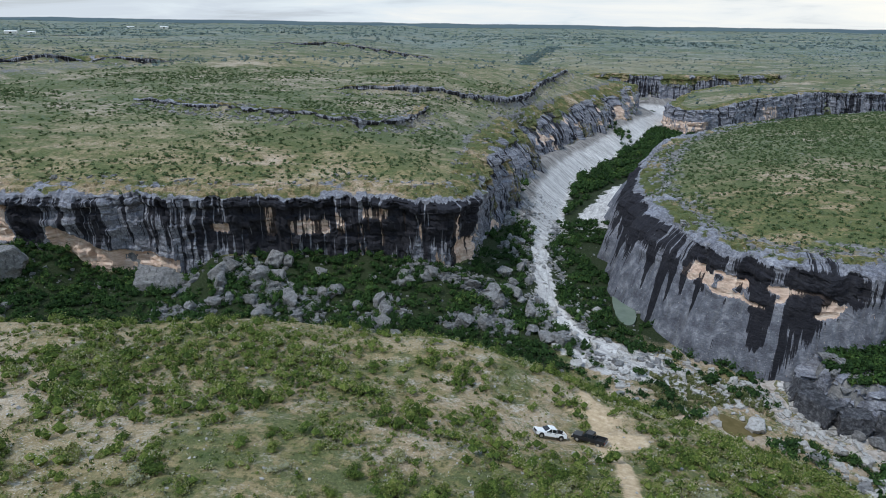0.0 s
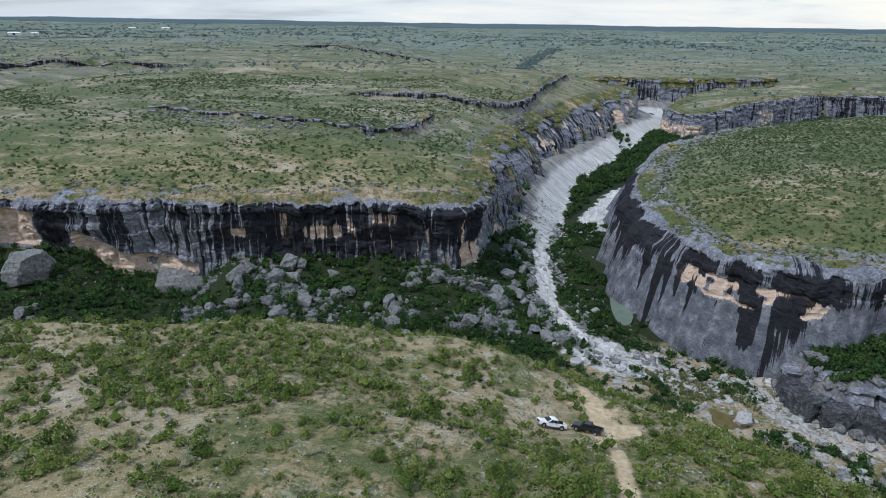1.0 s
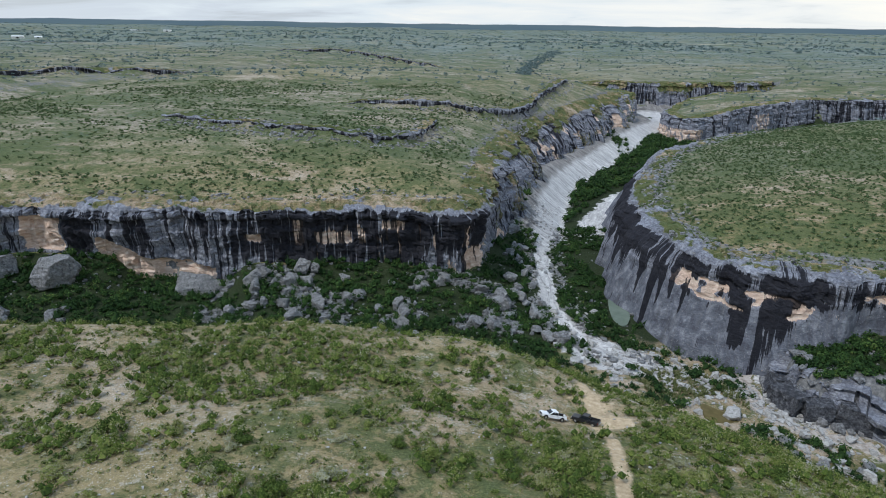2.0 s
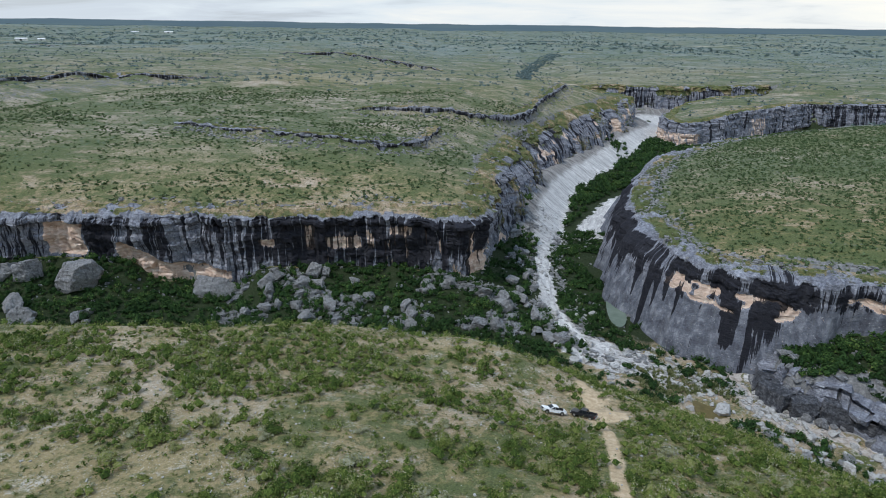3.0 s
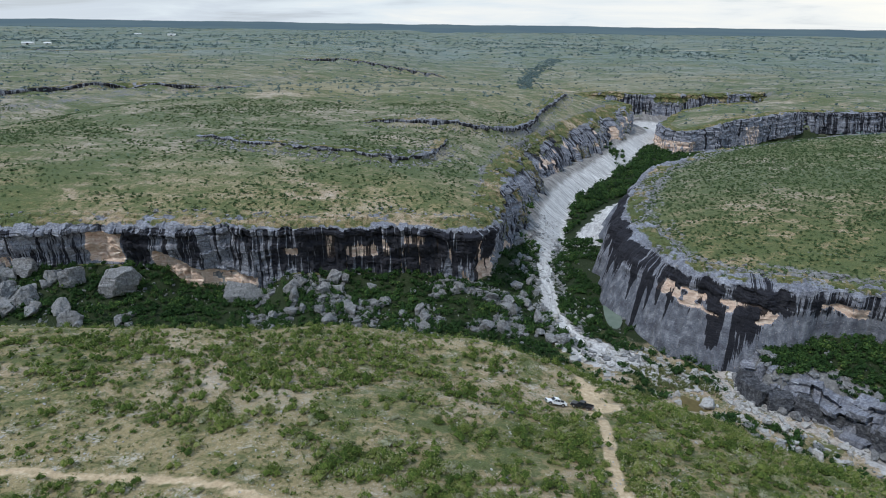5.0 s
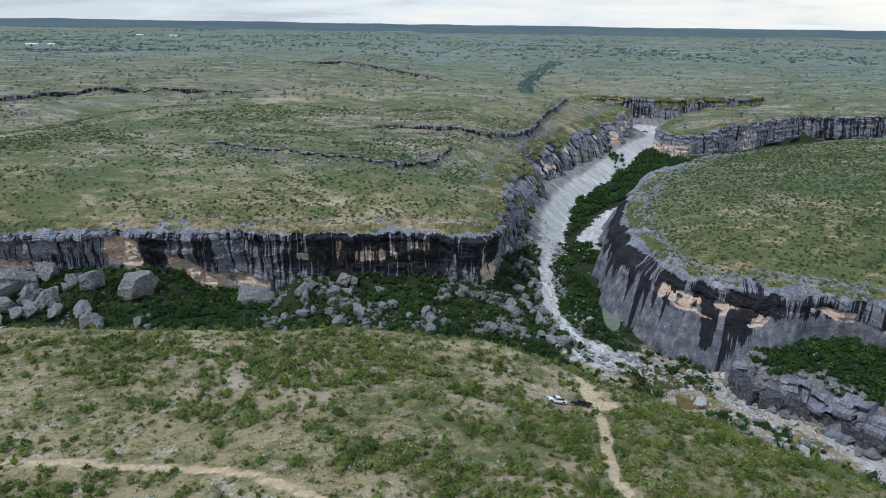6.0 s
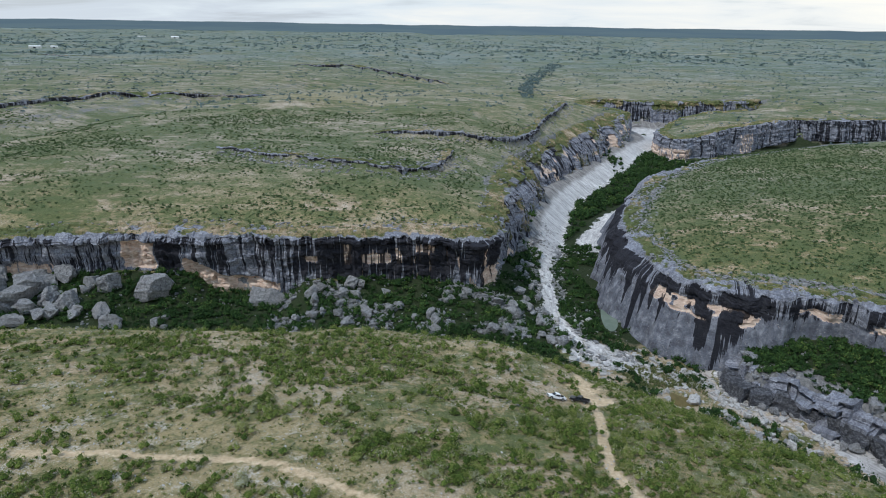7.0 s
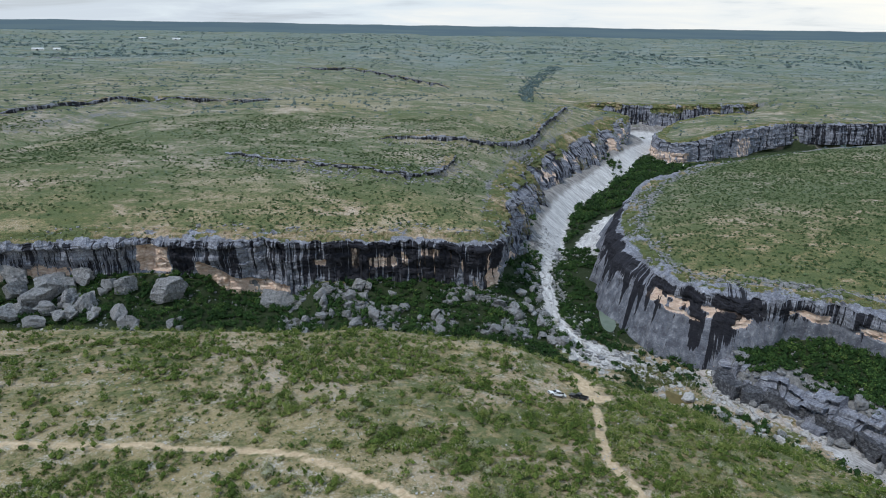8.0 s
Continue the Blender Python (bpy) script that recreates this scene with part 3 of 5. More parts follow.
bare = np.where(nearland, 0.26 + 0.6 * smooth(-15, -70, X) * smooth(80, 50, Y), 0.0) + np.where(inE, -0.55, 0.0) + np.where(inW, -0.40, 0.0) * smooth(420, 300, Y) + np.where(valley & ~shelfland, 1.2, 0.0) * smooth(190, 168, Y) * smooth(32, 46, X) + 1.1 * np.exp(-(((X - 28) / 20) ** 2 + ((Y - 103) / 17) ** 2))
straw = np.where(inW, 0.55 * smooth(0.48, 0.62, fbm(X / 60, Y / 45, 83)) + 1.3 * np.exp(-(((X + 80) / 110) ** 2 + ((Y - 600) / 90) ** 2)) + 0.9 * smooth(0.55, 0.7, fbm(X / 160, Y / 260, 77)) * smooth(450, 700, Y), 0.0)
straw = straw + np.where(nearland, 0.25 + 0.6 * smooth(92, 70, Y) * smooth(0, -45, X) + 0.4 * smooth(108, 122, Y), 0.0)
stream = np.stack([sS, dS * eS, 0 * dS], -1).reshape(-1, 3)
stream[(X < -120).ravel()] = np.stack([along(STREAM_SIDE, X, Y)[1] * 2.0, dV, 0 * dV], -1).reshape(-1, 3)[(X < -120).ravel()]
slant = (Y > 262) & (dW < 40) & (X > 20)
stream[slant.ravel()] = np.stack([dW * 0.7 + along(RIM_WEST, X, Y)[1] * 0.25, along(RIM_WEST, X, Y)[1] * 0.75, 0 * dW], -1).reshape(-1, 3)[slant.ravel()]
# the last mask sets how much painted haze the far land takes
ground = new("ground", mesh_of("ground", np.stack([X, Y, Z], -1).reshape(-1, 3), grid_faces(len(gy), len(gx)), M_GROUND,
             {"track": d_track, "bed": np.clip(bed, -30, 30), "rocky": rocky, "sand": sand, "wash": wash, "lush_shade": lush_shade, "bare": bare, "straw": straw, "hazed": np.where(nearland, 0.0, 0.34 * smooth(185, 330, Y) + 0.62 * smooth(620, 1700, np.hypot(X, Y)))}, {"stream": stream}, flat=False))
tagged(ground, "scrubby limestone tableland cut by a dry river canyon", "ground", kind="structure")


# ------------------------------------------------------------------ canyon walls
def wall(name, plan, step, rows, profile, looks, label, seed, rough=1.0, start=None, sway=1.0, crown=0.72, coursed=1.0, fluted=1.0, block=4.3, gap=0.45):
    """A rock wall along a rim. profile(s, x, y) gives, for each knot from the back of the rim to the foot, how far out and how high;
    looks(s, x, y, z, out) gives stain, tan, smooth and green."""
    line, s = softened(plan, step)
    keep = np.ones(len(s), bool)
    if start is not None:
        keep &= (line[:, 0] >= start[0]) & (line[:, 0] <= start[1]) & (line[:, 1] >= start[2]) & (line[:, 1] <= start[3])
    tan_dir = np.gradient(line, axis=0)
    wide = max(3, int(5.0 / step))
    kernel = np.ones(2 * wide + 1) / (2 * wide + 1)
    tan_dir = np.stack([np.convolve(np.pad(tan_dir[:, i], wide, mode="edge"), kernel, "valid") for i in (0, 1)], -1)
    tan_dir /= np.linalg.norm(tan_dir, axis=1, keepdims=True)
    line, s, tan_dir = line[keep], s[keep], tan_dir[keep]
    out_dir = np.c_[tan_dir[:, 1], -tan_dir[:, 0]]
    knots = profile(s, line[:, 0], line[:, 1], out_dir)
    offs, zs = np.stack([k[0] for k in knots]), np.stack([k[1] for k in knots])
    # even steps down the profile
    size = np.r_[0, np.cumsum(np.maximum(0.3, np.hypot(np.diff(offs.mean(1)), np.diff(zs.mean(1)))))]
    at = np.linspace(0, size[-1], rows)
    lo = np.clip(np.searchsorted(size, at, "right") - 1, 0, len(size) - 2)
    f = ((at - size[lo]) / (size[lo + 1] - size[lo]))[:, None]
    off, z = offs[lo] * (1 - f) + offs[lo + 1] * f, zs[lo] * (1 - f) + zs[lo + 1] * f
    S = np.broadcast_to(s, off.shape)
    rim = int(np.argmin(np.abs(at - size[3])))
    face = smooth(-0.5, 1.0, np.arange(rows) - rim)[:, None]
    stain, tan, slick, green = looks(S, line[None, :, 0] + 0 * off, line[None, :, 1] + 0 * off, z, off)
    # fluting, beds and blocks
    warp = fbm(S / 7, z / 7, seed + 5) * 3
    flute = (1 - np.abs(2 * fbm(S / 9, z / 45, seed, 3) - 1)) * 2.0 + (1 - np.abs(2 * vnoise(S / 2.4, z / 14, seed + 1) - 1)) * 0.7 - 1.6
    course = z / 2.6 + 2.2 * fbm(S / 22, z / 30, seed + 2)
    bed_id = np.floor(course)
    beds = (lattice(bed_id, np.floor(S / 23 + 0.5 * warp), seed + 3) - 0.5) * 0.9 - 0.22 * smooth(0.25, 0.0, course - bed_id)
    joint = S / block + (0.35 * warp + 0.37 * bed_id) * min(1.0, (4.3 / block) ** 2)
    block_id = np.floor(joint)
    blocks = (lattice(block_id, bed_id, seed + 4) - 0.5) * 1.5 - gap * smooth(0.6 / block, 0.0, joint - block_id)
    chips = (lattice(np.floor(S / 1.5 + warp), np.floor(z / 1.1 + warp), seed + 9) - 0.5) * 0.22
    fine = (fbm(S / 1.1, z / 1.1, seed + 6, 3) - 0.5) * 0.5
    crag = 1 + 1.2 * smooth(rim + rows * 0.22, rim + 1, np.arange(rows))[:, None]
    push = (flute * fluted + (beds + blocks) * coursed * crag + chips) * (1 - 0.88 * slick) + fine * (1 - 0.6 * slick) - tan.clip(0, 2) * 0.7
    bays = (fbm(s / 26, s * 0 + 0.3, seed + 11, 2) - 0.5) * 8 * sway + (fbm(s / 8, s * 0 + 0.7, seed + 12, 3) - 0.5) * 4.5 * sway
    off = off + face * push * rough + bays[None, :] * (0.35 + 0.65 * smooth(-16, -4, off))
    slab_id = lattice(np.floor(S / 3.2 + warp), np.floor(off / 2.2 + warp * 0.3), seed + 7)
    lump = smooth(0.4, 0.8, slab_id) * 1.0 + (fbm(S / 1.5, off / 1.5, seed + 8) - 0.5) * 0.9
    ease = np.clip(np.arange(rows)[:, None] / max(1, rim * 0.35), 0, 1)
    z = z + (1 - face) * lump * ease * min(rough, 1.0)
    px, py = line[None, :, 0] + out_dir[None, :, 0] * off, line[None, :, 1] + out_dir[None, :, 1] * off
    verts = np.stack([px, py, z], -1).reshape(-1, 3)
    coords = np.stack([S, z, off], -1).reshape(-1, 3)
    cap = 1 - face + 0 * off
    green = np.maximum(green, cap * (1.0 + 2.4 * (fbm(S / 9, off / 5, seed + 14) - 0.5)) * (0.4 + 0.6 * smooth(1.0, -2.5, off)) * crown)
    stain = stain - cap * 0.30
    me = mesh_of(name, verts, grid_faces(rows, len(s)), M_CLIFF, {"stain": stain, "tan": tan.clip(0, 1) * (1 - cap), "smooth": slick * (1 - cap), "green": green}, {"wall": coords}, flat=True)
    return tagged(new(name, me), label, "cliff", kind="structure")


def rise(up, rim, x, y, inside):
    """Height of a tableland some way inside its rim."""
    return up(x, y, np.full_like(x, inside))


def oval(x, z, cx, cz, rx, rz):
    """About 1 inside an upright oval, 0 outside."""
    return 1 - smooth(0.75, 1.2, np.sqrt(((x - cx) / rx) ** 2 + ((z - cz) / rz) ** 2))


def box_patch(x, z, x0, x1, z0, z1, soft=0.8):
    return smooth(x0 - soft, x0 + soft, x) * smooth(x1 + soft, x1 - soft, x) * smooth(z0 - soft, z0 + soft, z) * smooth(z1 + soft, z1 - soft, z)


def west_profile(s, x, y, out):
    top = lambda k: rise(upland_west, RIM_WEST, x, y, k)
    zr = top(0.0) + (fbm(s / 18, s * 0, 61) - 0.5) * 2.0 + (fbm(s / 3.5, s * 0, 60, 2) - 0.5) * 1.8
    foot = -20.5 + 5.5 * smooth(-110, -135, x) - 2.5 * smooth(215, 250, y) + 1.5 * smooth(255, 300, y) * smooth(640, 600, y) + 5 * smooth(600, 700, y) * smooth(200, 260, x)
    lean = 10.5 * smooth(225, 278, y) + 6.0 * smooth(270, 330, y) - 11 * smooth(600, 680, y)
    one = np.ones_like(s)
    return [(-13 * one, top(13.0) - 0.9), (-9 * one, top(9.0) + 0.1), (-3 * one, top(3.0) + 0.35), (0 * one, zr), (0.3 + lean * 0.05, zr - 1.3), (1.1 + lean * 0.06, zr - 1.7), (1.2 + lean * 0.15, zr - 3.2), (-0.5 + lean * 0.25, zr - 4.2),
            (0.4 + lean * 0.5, zr - 9), (-1.2 + lean * 0.8, zr - 15), (-0.3 + lean, foot), (1.5 + lean, foot - 6)]


def west_looks(s, x, y, z, off):
    south = smooth(222, 212, y)
    tan = 1.5 * box_patch(x, z, -158, -143.5, -8.0, 5.6) + 1.1 * box_patch(x, z, -73, -67, -3.6, -0.5) + 1.1 * box_patch(x, z, -46, -33, -4.5, 0.4)
    tan = tan + 0.8 * box_patch(x, z, -55, -51, -6, 5) + 0.8 * box_patch(x, z, -21, -12, 1.5, 5.0) + 1.3 * box_patch(x, z, 10.5, 20, -24, -7, 1.5) + 0.75 * smooth(0.64, 0.74, fbm(s / 2.0, z / 16, 70)) * smooth(-62, -50, x) * smooth(6, 2, z)
    sag = -2.0 - 8.5 * smooth(-130, -108, x) - 0.10 * np.maximum(x + 112, 0)
    tan = tan + 2.2 * smooth(sag + 0.6, sag - 0.6, z) * smooth(-131, -127, x) * smooth(-84, -88, x) + 0.7 * smooth(-184, -190, x) * smooth(0, -6, z)
    tan = tan * south * (0.75 + 0.5 * fbm(s / 3, z / 2, 78))
    flank = 1 - south
    tan = tan + flank * smooth(0.60, 0.72, fbm(s / 13, z / 9, 71)) * smooth(4, -3, z) * 0.9 * smooth(690, 670, y) + 0.8 * flank * smooth(640, 650, y) * smooth(688, 676, y) * smooth(-13, -16, z)
    stain = 0.13 * south * smooth(-80, -62, x) + 0.04 * south + 0.30 * box_patch(x, z, -142, -132, -8, 6, 1.2) - 0.06 * south + 0.075 * flank - 0.16 * tan.clip(0, 1) + 0.11 * south - 0.08 * smooth(-4, -14, z) * south + 0.25 * (fbm(s / 17, z / 30, 74) - 0.5) - 0.15 * smooth(500, 700, y) + 0.15 * smooth(720, 760, y)
    return stain, tan, 0 * z, flank * (0.45 * smooth(0.42, 0.62, fbm(s / 14, z / 10, 72)) + 0.35 * smooth(-2, 5, z))


def east_profile(s, x, y, out):
    top = lambda k: rise(upland_east, RIM_EAST, x, y, k)
    zr = top(0.0) + (fbm(s / 14, s * 0, 62) - 0.5) * 1.6 + (fbm(s / 3.0, s * 0, 59, 2) - 0.5) * 1.8
    one = np.ones_like(s)
    # a smooth apron swells out below the overhang and dies away down the valley
    swell = np.where(y > 200, 1.0, smooth(142, 112, x))
    skirt = 13.5 * smooth(180, 205, y) + 8.0 * smooth(205, 180, y) + 9 * smooth(280, 310, y)
    foot = -37 * swell + (1 - swell) * -17
    k = swell
    slant = smooth(180, 196, y)
    return [(-13 * one, top(13.0) - 0.9), (-9 * one, top(9.0) + 0.1), (-3 * one, top(3.0) + 0.4), (0 * one, zr), (0.2 + 0.8 * slant, zr - 1.2), (0.5 + 1.4 * slant, zr - 2.2), (0.8 + 2.4 * slant, zr - 3.6), (0.4 + 4.4 * slant, zr - 5.6),
            (0.2 + 1.8 * k + 3.6 * slant, zr - 10), (0.3 + skirt * 0.45 * k + 2.0 * slant, zr - 14 - 4 * k), (0.6 + skirt * 0.8 * k, (zr - 17) * (1 - k) + k * -28), (1.0 + skirt * k, foot), (2.0 + (skirt + 1.5) * k, foot - 4)]


def east_looks(s, x, y, z, off):
    prow = smooth(240, 205, y) * smooth(86, 92, x)
    tan = 0.95 * smooth(0.42, 0.56, fbm(s / 5, z / 4, 75)) * smooth(-3.5, -5.5, z) * smooth(-12.5, -10.5, z) * smooth(192, 178, y) * smooth(126, 112, x) * 1.2
    tan = tan + 0.8 * smooth(-2, -3, z) * smooth(-7.5, -6, z) * smooth(126, 131, x) * smooth(0.5, 0.6, fbm(s / 6, z / 4, 76))
    slick = smooth(-9, -13, z) * (1 - 0.9 * smooth(228, 246, y) * smooth(292, 278, y) * smooth(-24, -18, z)) + smooth(285, 305, y) * smooth(-2, -8, z)
    slick = np.maximum(slick, smooth(114, 120, x) * smooth(170, 160, y) * smooth(-4.5, -6.5, z))
    runnel = smooth(0, 0.10, vnoise(s / 2.3 + 0.03 * z, z / 90, 68) - 0.56 - 0.013 * (-8 - z)) * smooth(-4, -9, z)
    dark_run = np.exp(-(((x - 106.5 - 0.22 * (z + 20)) / (1.6 + 0.10 * (z + 36))) ** 2)) * smooth(170, 160, y)
    stain = 0.34 * runnel * smooth(108, 104, x) - 0.12 * smooth(114, 122, x) * smooth(170, 160, y) * smooth(-4, -8, z) + 0.05 * smooth(190, 205, y) * smooth(320, 300, y) * smooth(-22, -12, z) + 0.34 * dark_run + (0.01 + 0.17 * vnoise(s / 4, s * 0, 56)) * smooth(0, 4, z + 13 + 11 * (vnoise(s / 4.5, s * 0, 69) - 0.5)) * smooth(345, 300, y) + 0.08 * smooth(-24, -14, z) * smooth(228, 246, y) * smooth(300, 285, y) - 0.08 * smooth(-12, -18, z) - 0.32 * tan.clip(0, 1) + 0.20 * vnoise(s / 4.5, z / 20, 47) * smooth(-9, -6, z) * smooth(1.0, -1.0, z) * smooth(330, 300, y) * smooth(150, 125, x) - 0.1 * smooth(300, 330, y)
    return stain, tan.clip(0, 1), slick.clip(0, 1), 0 * z


def far_profile(s, x, y, out):
    top = lambda k: rise(upland_far, RIM_FAR, x, y, k)
    zr = top(0.0) + (fbm(s / 20, s * 0, 63) - 0.5) * 2
    one = np.ones_like(s)
    foot = -24 + 12 * smooth(260, 420, x)
    return [(-13 * one, top(13.0) - 0.9), (-9 * one, top(9.0) + 0.1), (-3 * one, top(3.0) + 0.4), (0 * one, zr), (0.8 * one, zr - 2), (1.0 * one, zr - 6), (2.0 * one, zr - 10), (2.5 * one, foot), (4 * one, foot - 10)]


def far_looks(s, x, y, z, off):
    tan = 0.6 * smooth(-16, -18, z) * smooth(270, 258, x) * (0.6 + 0.8 * fbm(s / 6, z / 5, 67)) + 0.5 * smooth(-5, -8, z) * smooth(322, 330, x) * smooth(352, 345, x)
    return 0.02 + 0.10 * smooth(380, 430, x) - 0.3 * tan, tan, 0 * z, 0 * z


def shelf_profile(s, x, y, out):
    one = np.ones_like(s)
    step_id = np.floor(s / 9.0)
    top = -22.8 + 5.0 * (lattice(step_id, step_id * 0, 64) - 0.5) + 2.0 * (fbm(s / 4, s * 0, 64) - 0.5)
    return [(-9 * one, top + 1.2), (-6 * one, top + 1.8), (-3 * one, top + 1.0), (-1.2 * one, top + 0.7), (0.2 * one, top - 0.6), (0.5 * one, top - 3), (0.9 * one, top - 6.5), (1.6 * one, top - 8.5), (2.5 * one, top - 14)]


def shelf_looks(s, x, y, z, off):
    return -0.16 - 0.3 * smooth(-27.5, -30, z) + 0.25 * (fbm(s / 9, z / 9, 66) - 0.5), 0 * z, 0.35 * smooth(-27, -29, z), 0 * z


def scarp_profile(drop):
    """Profile of a low rock scarp that steps down a slope."""
    def profile(s, x, y, out):
        at = lambda k: height(x + out[:, 0] * k, y + out[:, 1] * k, False)
        one = np.ones_like(s)
        fade = smooth(0, 20, s) * smooth(0, 20, s[-1] - s)
        top = at(-2.8) + (0.15 + 0.5 * drop / 4 * (fbm(s / 6, s * 0, 65) - 0.35)) * fade - 0.3 * (1 - fade)
        h = np.maximum(top - at(2.8), 0.2)
        back = 3 + 1.0 * drop
        return [(-back * one, at(-back) - 0.5), (-0.7 * back * one, at(-0.7 * back) + 0.02), (-2 * one, top - 0.05), (0 * one, top), (0.5 * one, top - 0.3 * h), (-0.3 * one, top - 0.6 * h), (0.7 * one, top - h), (2.6 * one, at(3.0) - 0.7)]
    return profile


def scarp_looks(s, x, y, z, off):
    # extra face stain doubles as a painted shadow line below the ledge edge
    return 0.13 + 0 * z, 0 * z, 0 * z, 0.05 + 0 * z


def red_scarp_looks(s, x, y, z, off):
    return 0.16 + 0 * z, 0.7 * smooth(0.58, 0.66, fbm(s / 25, z / 9, 73)), 0 * z, 0 * z


wall("cliff_wall_west", RIM_WEST, 0.6, 80, west_profile, west_looks, "grey limestone cliff with black water stains and tan scars", 100, 1.15, (-260, 30, 150, 262), 0.9, 0.85, 0.8, 1.25)
wall("cliff_wall_north", RIM_WEST, 1.25, 66, west_profile, west_looks, "fluted grey limestone wall along the dry river", 100, 1.3, (20, 450, 258, 900), 1.7, 1.05, 0.9, 1.3)
wall("cliff_wall_east", RIM_EAST, 0.66, 104, east_profile, east_looks, "smooth grey rock prow with black streaks under an overhang", 200, 1.0, (80, 215, 60, 420), 1.3, 0.62, 0.26, 1.5)
wall("cliff_wall_far", RIM_FAR, 1.6, 44, far_profile, far_looks, "distant limestone cliff with dark vertical stains", 300, 1.2, (230, 900, 540, 740), 1.5, 1.0)
wall("cliff_wall_low", SHELF, 0.6, 44, shelf_profile, shelf_looks, "low broken rock bench beside the river bed", 400, 1.4, (85, 300, 20, 170), 1.0, 0.15, 1.6, 0.3, 9.0, 3.0)
for n, (plan, drop) in enumerate(SCARPS):
    wall("rock_ledge", plan, 0.5 if drop < 1 else 0.8 if drop < 5 else 1.8, 24, scarp_profile(drop), scarp_looks, "low grey limestone ledge crossing the scrub slope", 500 + 20 * n, 0.7, None, 0.35, 1.15)
wall("rock_ledge", [(-900, 1340), (-858, 1322), (-800, 1300), (-740, 1290), (-690, 1310)], 2.5, 26, scarp_profile(16.0), red_scarp_looks, "distant dark outcrop with reddish rock", 720, 2.0, None, 2.0)


# ------------------------------------------------------------------ plants
rng = np.random.default_rng(7)


def leafy(centres, radius, squash, tint, leaves, size, seed, core=True, lobes=3):
    """Clumps of small leaf sprays: vertices, triangles and tints for many plants at once."""
    r = np.random.default_rng(seed)
    n = len(centres)
    lobe = r.normal(size=(n, lobes, 3)) * np.array([0.42, 0.42, 0.16]) * radius[:, None, None]
    lobe[:, :, 2] = np.abs(lobe[:, :, 2]) + 0.35 * (radius * squash)[:, None]
    lobe_r = radius[:, None] * r.uniform(0.42, 0.78, (n, lobes))
    plant = np.repeat(np.arange(n), leaves)
    which = r.integers(0, lobes, len(plant))
    d = r.normal(size=(len(plant), 3))
    d[:, 2] = np.abs(d[:, 2]) * 1.0 - 0.25
    d /= np.linalg.norm(d, axis=1, keepdims=True)
    rad = lobe_r[plant, which] * r.uniform(0.72, 1.12, len(plant))
    at = centres[plant] + lobe[plant, which] + d * np.c_[rad, rad, rad * squash[plant]]
    nrm = d + np.array([0, 0, 0.2]) + r.normal(size=d.shape) * 0.6
    nrm /= np.linalg.norm(nrm, axis=1, keepdims=True)
    side = np.cross(nrm, r.normal(size=d.shape))
    side /= np.linalg.norm(side, axis=1, keepdims=True)
    over = np.cross(nrm, side)
    a = (size[plant] * r.uniform(0.6, 1.3, len(plant)))[:, None]
    b = a * r.uniform(0.45, 0.9, len(plant))[:, None]
    bend = nrm * a * 0.25
    v = np.stack([at - side * a, at + side * a * 0.7 - over * b, at + over * b * 1.2 - bend + side * a * 0.3], 1).reshape(-1, 3)
    f = np.arange(len(plant) * 3).reshape(-1, 3)
    t = np.repeat(np.clip(tint[plant] + r.normal(size=len(plant)) * 0.12, 0, 1), 3)
    # cores take a darker tint, standing for the shade inside each bush
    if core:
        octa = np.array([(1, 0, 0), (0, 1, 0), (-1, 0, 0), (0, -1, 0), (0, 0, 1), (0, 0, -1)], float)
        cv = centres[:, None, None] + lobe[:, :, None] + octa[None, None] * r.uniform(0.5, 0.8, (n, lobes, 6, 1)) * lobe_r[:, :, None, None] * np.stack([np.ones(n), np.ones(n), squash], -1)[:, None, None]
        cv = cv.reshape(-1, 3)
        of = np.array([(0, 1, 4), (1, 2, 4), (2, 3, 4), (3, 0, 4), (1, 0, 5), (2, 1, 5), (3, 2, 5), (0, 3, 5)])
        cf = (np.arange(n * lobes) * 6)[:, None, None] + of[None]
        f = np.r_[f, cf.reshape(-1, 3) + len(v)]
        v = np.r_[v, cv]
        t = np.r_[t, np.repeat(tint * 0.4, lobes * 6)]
    return v, f, t


def scatter(count, x0, x1, y0, y1, keep):
    """Random places in a stretch of the plan; keep(x, y) gives the chance that one stays."""
    x, y = rng.uniform(x0, x1, count), rng.uniform(y0, y1, count)
    ok = rng.random(count) < keep(x, y)
    return x[ok], y[ok]


def fan(count, y0, y1, keep, power=1.0):
    """As scatter, in a wedge that widens with the distance."""
    y = y0 + (y1 - y0) * rng.random(count) ** power
    x = rng.uniform(-1, 1, count) * (y + 110) * 0.80 - 10
    ok = rng.random(count) < keep(x, y)
    return x[ok], y[ok]


def bands(x, y, z, size):
    """Plants keep to the benches between the stony beds and to loose patches."""
    return smooth(0.38, 0.62, 0.55 * fbm(x / 26, y / 16, 81) + 0.45 * vnoise(z / size, x / 60, 82))


def stuff(name, mat, label, category, pieces):
    v, f, t, base = [], [], [], 0
    for pv, pf, pt in pieces:
        v.append(pv), f.append(pf + base), t.append(pt)
        base += len(pv)
    ob = new(name, mesh_of(name, np.concatenate(v), np.concatenate(f), mat, {"tint": np.concatenate(t)}))
    return tagged(ob, label, category, kind="stuff")


def off_track(x, y, gap=0.3):
    clear = (along(TRACK_A, x, y)[0] > 1.6 + gap) & (along(TRACK_B, x, y)[0] > 1.4 + gap) & (along(TURNOUT, x, y)[0] > 3.0 + gap)
    return clear & (np.hypot(x - 24.5, y - 92) > 6.5) & (np.hypot(x - 31, y - 91) > 4.5)


